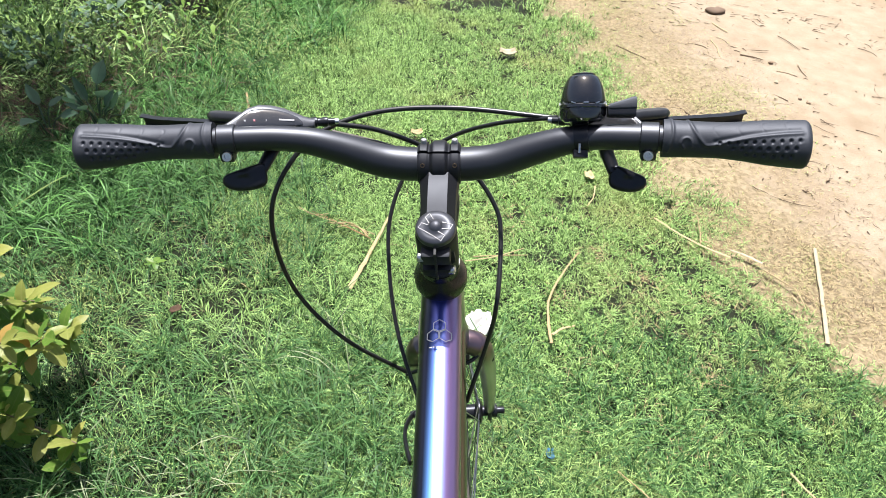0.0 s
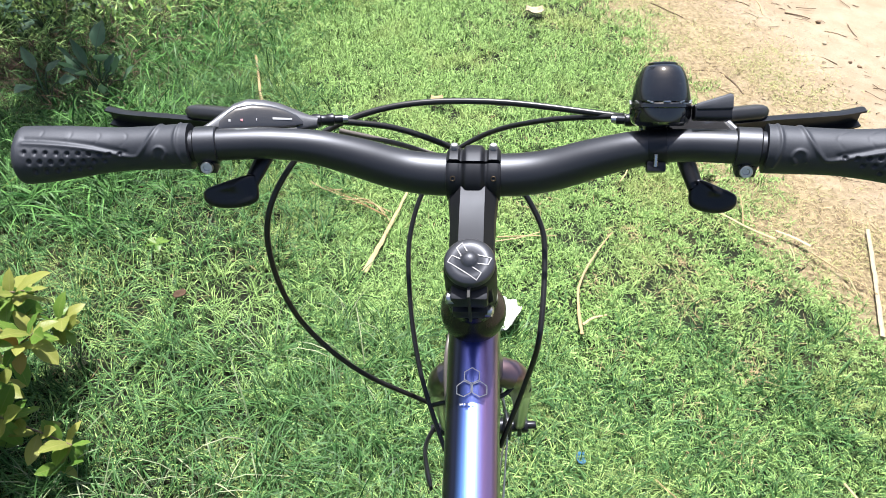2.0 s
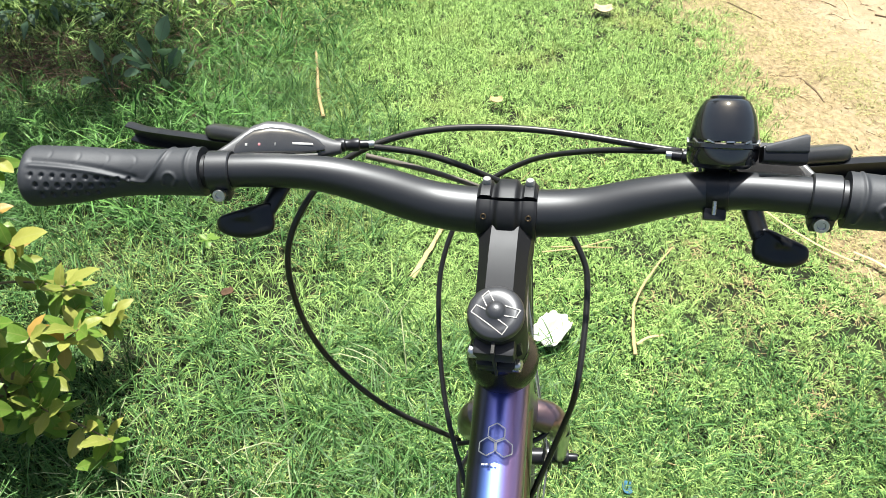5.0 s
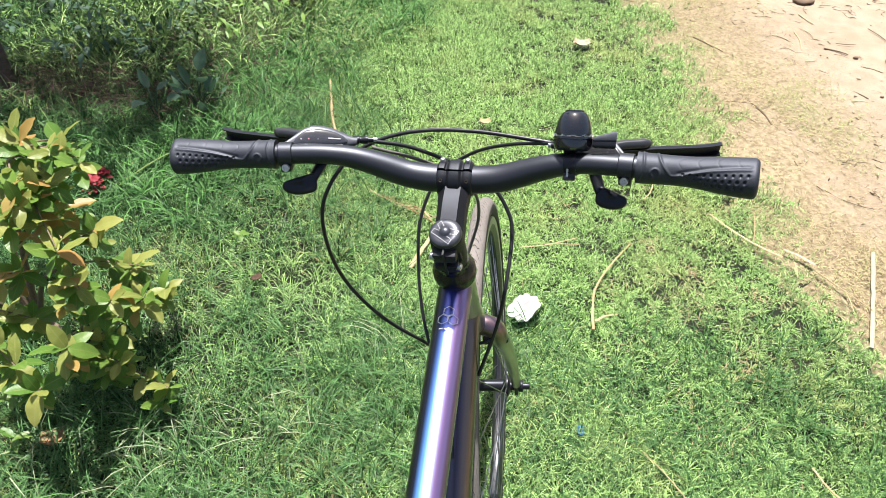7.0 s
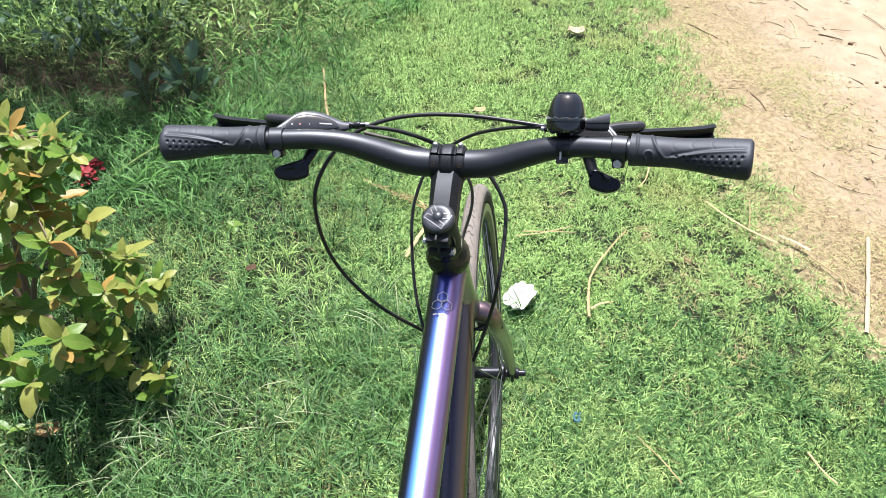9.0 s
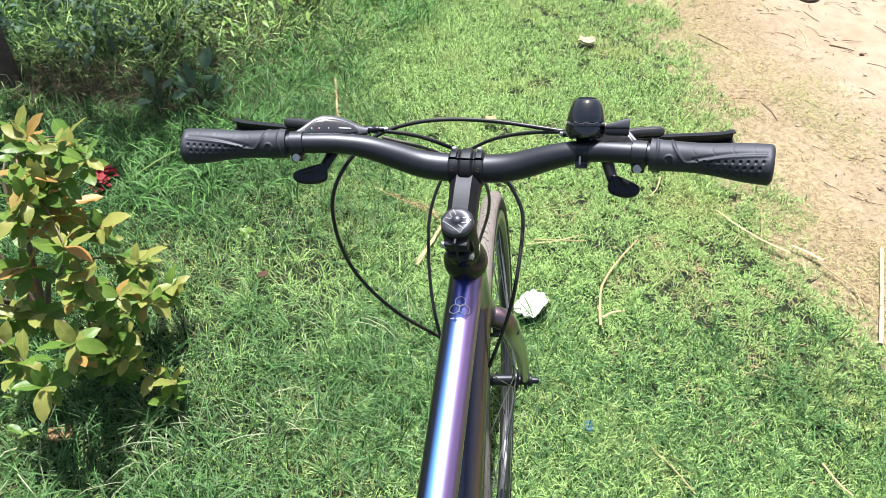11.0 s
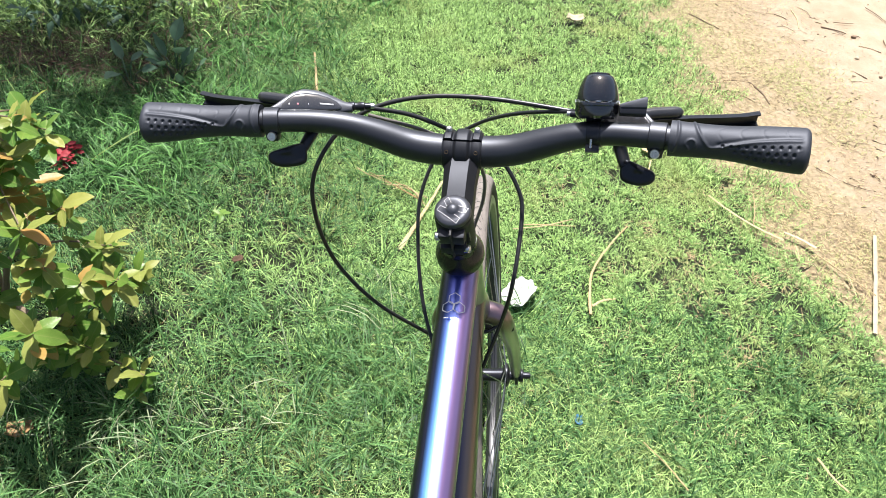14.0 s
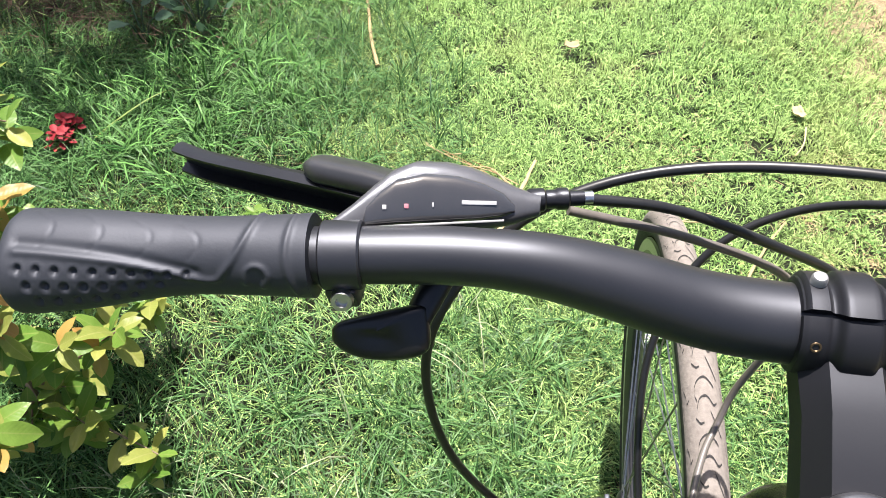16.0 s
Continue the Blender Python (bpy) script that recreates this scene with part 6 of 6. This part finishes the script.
stick("dead_twig", "thin forked tan twig on sandy grass", [(0.975, 0.926), (0.979, 0.890), (0.979, 0.855)], 0.0014, 0.0010, M_STRAW, 0.8, 0.020)
stick("dry_stalk", "short dry straw strand beside a split stick", [(0.855, 1.013), (0.856, 0.98), (0.852, 0.952)], 0.0016, 0.0012, M_STRAW, 0.8, 0.024)
stick("dry_stalk", "pale dry straw strand at the lawn edge", [(0.438, 1.208), (0.462, 1.255), (0.474, 1.315)], 0.0014, 0.0022, M_STRAW, 0.6, 0.026)
stick("pale_stick", "straight bleached split stick lying on sandy ground", [(1.095, 1.111), (1.045, 0.915), (0.996, 0.736)], 0.0052, 0.0058, M_PALELEAF, 0.6, 0.016)
for pts, r, tint in (([(0.765, 1.872), (0.815, 1.880), (0.86, 1.878)], 0.0024, M_TWIG), ([(0.86, 1.878), (0.892, 1.82), (0.91, 1.75)], 0.0042, M_TWIG),
                     ([(1.179, 2.705), (1.20, 2.66), (1.227, 2.618)], 0.0030, M_STRAW), ([(0.686, 2.375), (0.742, 2.322), (0.797, 2.27)], 0.0028, M_TWIG),
                     ([(1.457, 2.625), (1.49, 2.565), (1.514, 2.491)], 0.0024, M_TWIG), ([(1.222, 2.39), (1.27, 2.38), (1.313, 2.358)], 0.0036, M_TWIG),
                     ([(1.226, 2.054), (1.27, 2.045), (1.306, 2.01)], 0.0034, M_TWIG), ([(1.454, 2.338), (1.45, 2.29), (1.456, 2.238)], 0.0022, M_TWIG),
                     ([(1.043, 2.458), (1.07, 2.445), (1.088, 2.424)], 0.0026, M_TWIG), ([(1.126, 2.524), (1.135, 2.44), (1.126, 2.357)], 0.0022, M_STRAW),
                     ([(1.162, 2.191), (1.18, 2.18), (1.203, 2.162)], 0.0036, M_TWIG), ([(0.806, 1.789), (0.835, 1.775), (0.862, 1.752)], 0.0020, M_STRAW),
                     ([(1.339, 2.261), (1.38, 2.25), (1.416, 2.229)], 0.0030, M_TWIG), ([(1.284, 2.448), (1.33, 2.45), (1.366, 2.456)], 0.0020, M_TWIG)):
    stick("dead_twig", "dark bent twig lying on pale sand" if tint is M_TWIG else "thin tan twig lying on pale sand", pts, r, r * 0.6, tint, 0.75, 0.012)


def pebble(name, label, x, y, size, seed, mat, flat=0.6):
    """A worn lump: a sphere pushed about by a few broad waves."""
    rng = np.random.default_rng(seed)
    ph = rng.uniform(0, 6.28, 6)
    rings = []
    for j in range(1, 8):
        t = math.pi * j / 8
        ring = []
        for k in range(14):
            a = 2 * math.pi * k / 14
            r = size * (1 + 0.16 * math.sin(2 * a + ph[0]) + 0.10 * math.sin(3 * a + 2 * t + ph[1]) + 0.06 * math.sin(5 * a - 3 * t + ph[2]))
            ring.append((r * math.sin(t) * math.cos(a), 0.8 * r * math.sin(t) * math.sin(a), flat * r * math.cos(t)))
        rings.append(ring)
    V, Fc = loft(rings[::-1])
    ob = mesh_object(name, V, Fc, mat, None, True, 60, label)
    tagged(ob, label, name, "pebbles on the sand" if name == "pebble" else "")
    ob.location = (x, y, float(height(x, y)) + 0.006 + flat * size * 0.55)


pebble("pebble", "small brown stone on pale sand", 1.338, 2.336, 0.011, 3, M_GRIT)
pebble("pebble", "small brown stone on pale sand", 1.360, 2.031, 0.008, 5, M_GRIT)
pebble("pebble", "small brown stone on pale sand", 1.384, 2.005, 0.009, 7, M_GRIT)
pebble("pebble", "small tan stone on pale sand", 1.303, 2.151, 0.010, 9, M_PALELEAF)
pebble("clod", "dark brown lump of earth on pale sand", 1.227, 2.850, 0.045, 11, M_GRIT, 0.35)
bundle = random.Random(17)
for k in range(8):
    x0, x1 = sorted(bundle.uniform(-0.405, -0.17) for q in range(2))
    x1 = max(x1, x0 + 0.09)
    pts = [(x, 1.050 - 0.42 * (x + 0.353) + bundle.uniform(-0.022, 0.022), bundle.uniform(-0.006, 0.01)) for x in (x0, (x0 + x1) / 2, x1)]
    stick("dry_stalk", "thin brown dry stalk lying in the grass", pts, 0.0009, 0.0014, M_STRAW if k % 3 else M_LITTER_Y, 0.8, 0.034)
stick("dry_stalk", "thin dry straw strand in the lawn", [(0.08, 0.914), (0.16, 0.942), (0.24, 0.987)], 0.0018, 0.0014, M_STRAW, 0.8, 0.03)
stick("dry_stalk", "thin dry straw strand in the lawn", [(0.10, 0.935), (0.18, 0.95), (0.25, 0.96)], 0.0018, 0.0014, M_STRAW, 0.8, 0.03)
stick("thin_stick", "bare tan stick lying in long grass", [(-0.700, 1.665), (-0.665, 1.560), (-0.622, 1.430), (-0.575, 1.320)], 0.0036, 0.0050, M_STRAW, 0.8, 0.045)
stick("dry_stalk", "dry straw strand in the mown lawn", [(0.405, 0.315), (0.453, 0.268), (0.49, 0.222)], 0.0012, 0.0017, M_STRAW, 0.8, 0.040)
stick("dry_stalk", "dry tan straw strand in the mown lawn", [(0.765, 0.342), (0.787, 0.303), (0.812, 0.275)], 0.0026, 0.0020, M_STRAW, 0.7, 0.042)


def dead_leaf(x, y, z, size, turn, mat, name, label, crumple=0.25, n=5):
    rng = np.random.default_rng(int(abs(x * 1000)) + 5)
    V, Fc = [], []
    for j in range(n + 1):
        for i in range(n + 1):
            u, v = i / n * 2 - 1, j / n * 2 - 1
            k = math.sqrt(max(0.0, 1 - 0.5 * u * u))
            V.append((u * size * 0.5 * (1 - 0.2 * abs(v)), v * size * 0.33 * k, size * (crumple * (0.25 * rng.uniform(-0.5, 0.5) + 0.3 * math.sin(3 * u + 7 * x) * math.cos(4 * v + y * 5)) + 0.15 * (u * u + v * v))))
    for j in range(n):
        for i in range(n):
            a = j * (n + 1) + i
            Fc.append((a, a + 1, a + n + 2, a + n + 1))
    ob = mesh_object(name, V, Fc, mat, None, True, 180, label)
    tagged(ob, label, name.split("_")[-1], "fallen leaves" if name == "dry_leaf" else "")
    ob.matrix_world = pose(x, y, z, 0, 0, turn)
    so = ob.modifiers.new("thickness", 'SOLIDIFY')
    so.thickness = 0.0012
    return ob


dead_leaf(0.113, 0.668, 0.036, 0.100, 55, M_PAPER, "crumpled_paper", "crumpled scrap of white paper lying on grass", 0.42, 12)
dead_leaf(0.218, 2.17, 0.026, 0.074, 10, M_PALELEAF, "pale_leaf", "bleached pale dry leaf lying on the lawn", 0.06, 6)
dead_leaf(-0.098, 1.520, 0.030, 0.042, 12, M_STRAW, "dry_leaf", "narrow tan dry leaf lying in the grass", 0.15)
dead_leaf(0.461, 1.364, 0.024, 0.042, 110, M_STRAW, "dry_leaf", "curled pale dry leaf lying on the lawn", 0.15)
dead_leaf(-0.86, 0.11, 0.030, 0.055, 20, M_LITTER_Y, "dry_leaf", "yellow-orange fallen leaf under the shrub", 0.2)
dead_leaf(0.272, 0.350, 0.025, 0.026, 95, M_BLUE, "blue_wrapper", "small torn blue wrapper scrap in the grass", 0.3)


def red_flower():
    """Two flattened clusters of crimson bracts on one stalk."""
    rng = np.random.default_rng(61)
    f = thing("red_flower_head", "fallen crimson flower head lying in the grass", "flower", (-1.205, 0.912, 0.040))
    part("stalk", sweep(catmull([(0.0, -0.03, 0.01), (-0.01, 0.03, 0.025), (-0.02, 0.09, 0.012)], 5), 0.0022, 6), M_STEM_W, f)
    for cx, cy, n, size in ((0.004, -0.020, 24, 0.022), (-0.003, 0.030, 22, 0.021)):
        for k in range(n):
            a = 2.4 * k
            at = Vector((cx + 0.018 * math.cos(a) * (k / n), cy + 0.018 * math.sin(a) * (k / n), 0.018 + 0.03 * (1 - k / n)))
            put_leaf(f, LEAVES["red_bract"][k % 3], at, Vector((math.cos(a), math.sin(a), rng.uniform(-0.2, 0.5))), rng.uniform(-30, 30), size)


LEAVES["red_bract"] = [leaf_mesh("petal", M_RED, 0.34, 0.2, 0.3), leaf_mesh("petal", M_RED, 0.38, -0.1, 0.4), leaf_mesh("petal", M_RED, 0.32, 0.3, 0.2)]
red_flower()


def seedling(x, y, z, size, count, seed):
    rng = np.random.default_rng(seed)
    p = thing("seedling", "small pale green broad-leaved seedling in the grass", "weed", (x, y, 0.0), "seedlings in the grass")
    part("stalk", sweep(catmull([(0, 0, 0), (0.004, 0.002, z * 0.6), (0, 0, z)], 4), 0.0013, 6), M_PALE, p)
    for k in range(count):
        a = 2.4 * k + 0.5
        put_leaf(p, LEAVES["shrub_leaf_green"][k % 3], Vector((0, 0, z)), Vector((math.cos(a), math.sin(a), rng.uniform(0.0, 0.35))), rng.uniform(-15, 15), size * rng.uniform(0.8, 1.1))


seedling(-0.69, 0.768, 0.068, 0.028, 5, 81)
seedling(-0.98, 0.17, 0.07, 0.036, 5, 83)
seedling(-0.93, 0.09, 0.05, 0.040, 3, 85)
stick("grass_culm", "long arching pale green grass stem", [(-1.17, 0.90, 0.03), (-1.11, 0.985, 0.06), (-1.045, 1.075, 0.075), (-0.99, 1.13, 0.06)], 0.0030, 0.0016, M_PALE, 0.6, 0.0)
dead_leaf(-0.605, 0.655, 0.030, 0.030, 50, M_LITTER, "dry_leaf", "reddish-brown shrivelled leaf in long grass", 0.4)


def twig_litter():
    rng = np.random.default_rng(71)
    geo = []
    drifts = [(rng.uniform(0.7, 3.8), 0.30 + 1.3 * rng.uniform() ** 1.2, rng.uniform(0.04, 0.16)) for k in range(64)]
    for k in range(760):
        y, off, wide = drifts[k % len(drifts)]
        x = float(path_edge(y)) + off + rng.normal(0, wide * 1.6)
        y += rng.normal(0, wide * 0.6) - 0.25 * (x - float(path_edge(y)) - off)
        a = rng.normal(-0.4, 0.55) + (1.1 if rng.uniform() < 0.25 else 0.0)
        L = rng.uniform(0.004, 0.014) * (3.4 if rng.uniform() < 0.22 else 1)
        d = np.array([math.cos(a), math.sin(a), 0])
        p = np.array([x, y, height(x, y) + 0.010])
        side = np.array([-d[1], d[0], 0]) * L
        r = rng.uniform(0.0007, 0.0020) * (0.8 if L > 0.014 else 1.1)
        pts = [p - d * L, p - d * L * 0.35 + side * rng.uniform(-0.35, 0.35), p + d * L * 0.3 + side * rng.uniform(-0.35, 0.35), p + d * L]
        geo.append(sweep(catmull(pts, 2), np.linspace(r, r * 0.45, 7) * rng.uniform(0.7, 1.3, 7), 5))
    V, Fc = join(*geo)
    mesh_object("twig_litter", V, Fc, M_TWIG, label="dark broken twigs and bark scraps on the sandy track", kind="stuff", category="twigs")
    geo = []
    for k in range(90):
        y = rng.uniform(0.4, 3.6)
        x = float(path_edge(y)) + abs(rng.normal(0.3, 0.7))
        r = rng.uniform(0.0015, 0.004) * (1.8 if rng.uniform() < 0.06 else 1)
        geo.append(lathe([(0, r * 0.7), (r * 0.7, r * 0.5), (r, 0), (r * 0.8, -r * 0.4)], (x, y, height(x, y) + 0.008), (rng.uniform(-0.4, 0.4), rng.uniform(-0.4, 0.4), 1), 6))
    V, Fc = join(*geo)
    mesh_object("gravel", V, Fc, M_GRIT, label="scattered small brown stones on the sandy track", kind="stuff", category="gravel")


def chaff():
    """Fine plant scraps thick along the edge of the lawn, thinning out over the sand."""
    rng = np.random.default_rng(73)
    for n, mat, label in ((60000, M_STRAW, "dry straw chaff strewn along the lawn edge"), (22000, M_TWIG, "brown plant crumbs strewn along the track")):
        y = rng.uniform(0.2, 4.2, n)
        d = np.where(rng.uniform(0, 1, n) < 0.85, rng.uniform(-0.22, 0.34, n) + rng.normal(0, 0.09, n), rng.uniform(0.2, 1.6, n))
        x = path_edge(y) + d
        ok = rng.uniform(0, 1, n) < np.clip(0.35 + 0.65 * wobble(x, y, 6.1, 3.3) + 0.3 * wobble(x, y, 17, 1.2), 0.03, 1)
        x, y = x[ok], y[ok]
        m = len(x)
        P = np.stack([x, y, height(x, y) + 0.009], 1)
        V, T = blades(rng, P, rng.uniform(0.004, 0.022, m), rng.uniform(0.0008, 0.0024, m), rng.uniform(1.2, 1.55, m), rng.uniform(0.0, 0.25, m))
        fast_mesh("chaff", V, T, mat, label, "chaff")
    n = 75000
    y = rng.uniform(0.2, 4.2, n)
    x = path_edge(y) + rng.uniform(-0.15, 0.55, n)
    ok = rng.uniform(0, 1, n) < np.clip(0.28 + 0.8 * wobble(x, y, 5.1, 7.3) + 0.4 * wobble(x, y, 19, 2.2), 0.05, 0.9) * np.clip((0.55 - (x - path_edge(y))) / 0.3, 0, 1)
    x, y = x[ok], y[ok]
    m = len(x)
    V, T = blades(rng, np.stack([x, y, height(x, y) + 0.006], 1), rng.uniform(0.008, 0.020, m), rng.uniform(0.0014, 0.0030, m), rng.uniform(0.7, 1.45, m), rng.uniform(0.1, 0.6, m))
    fast_mesh("scorched_grass", V, T, M_DRYTURF, "thin yellowed grass thinning out onto sandy earth", "grass")


def crumbs():
    """Rusty plant crumbs and dead blades lying in the thin places of the turf."""
    rng = np.random.default_rng(77)
    for mat, n, label in ((M_LITTER, 10, "rusty brown plant crumbs in thin turf"), (M_STRAW, 40, "bleached dead blades in thin turf")):
        P = []
        for bx, by, br in WORN:
            q = rng.normal(0, br * 0.55, (n, 2)) + (bx, by)
            P.append(np.stack([q[:, 0], q[:, 1], height(q[:, 0], q[:, 1]) + rng.uniform(0.002, 0.014, n)], 1))
        P = np.vstack(P)
        m = len(P)
        V, T = blades(rng, P, rng.uniform(0.008, 0.030, m), rng.uniform(0.0010, 0.0026, m), rng.uniform(1.0, 1.5, m), rng.uniform(0.0, 0.4, m))
        fast_mesh("plant_crumbs", V, T, mat, label, "plant litter")


twig_litter()
chaff()
crumbs()
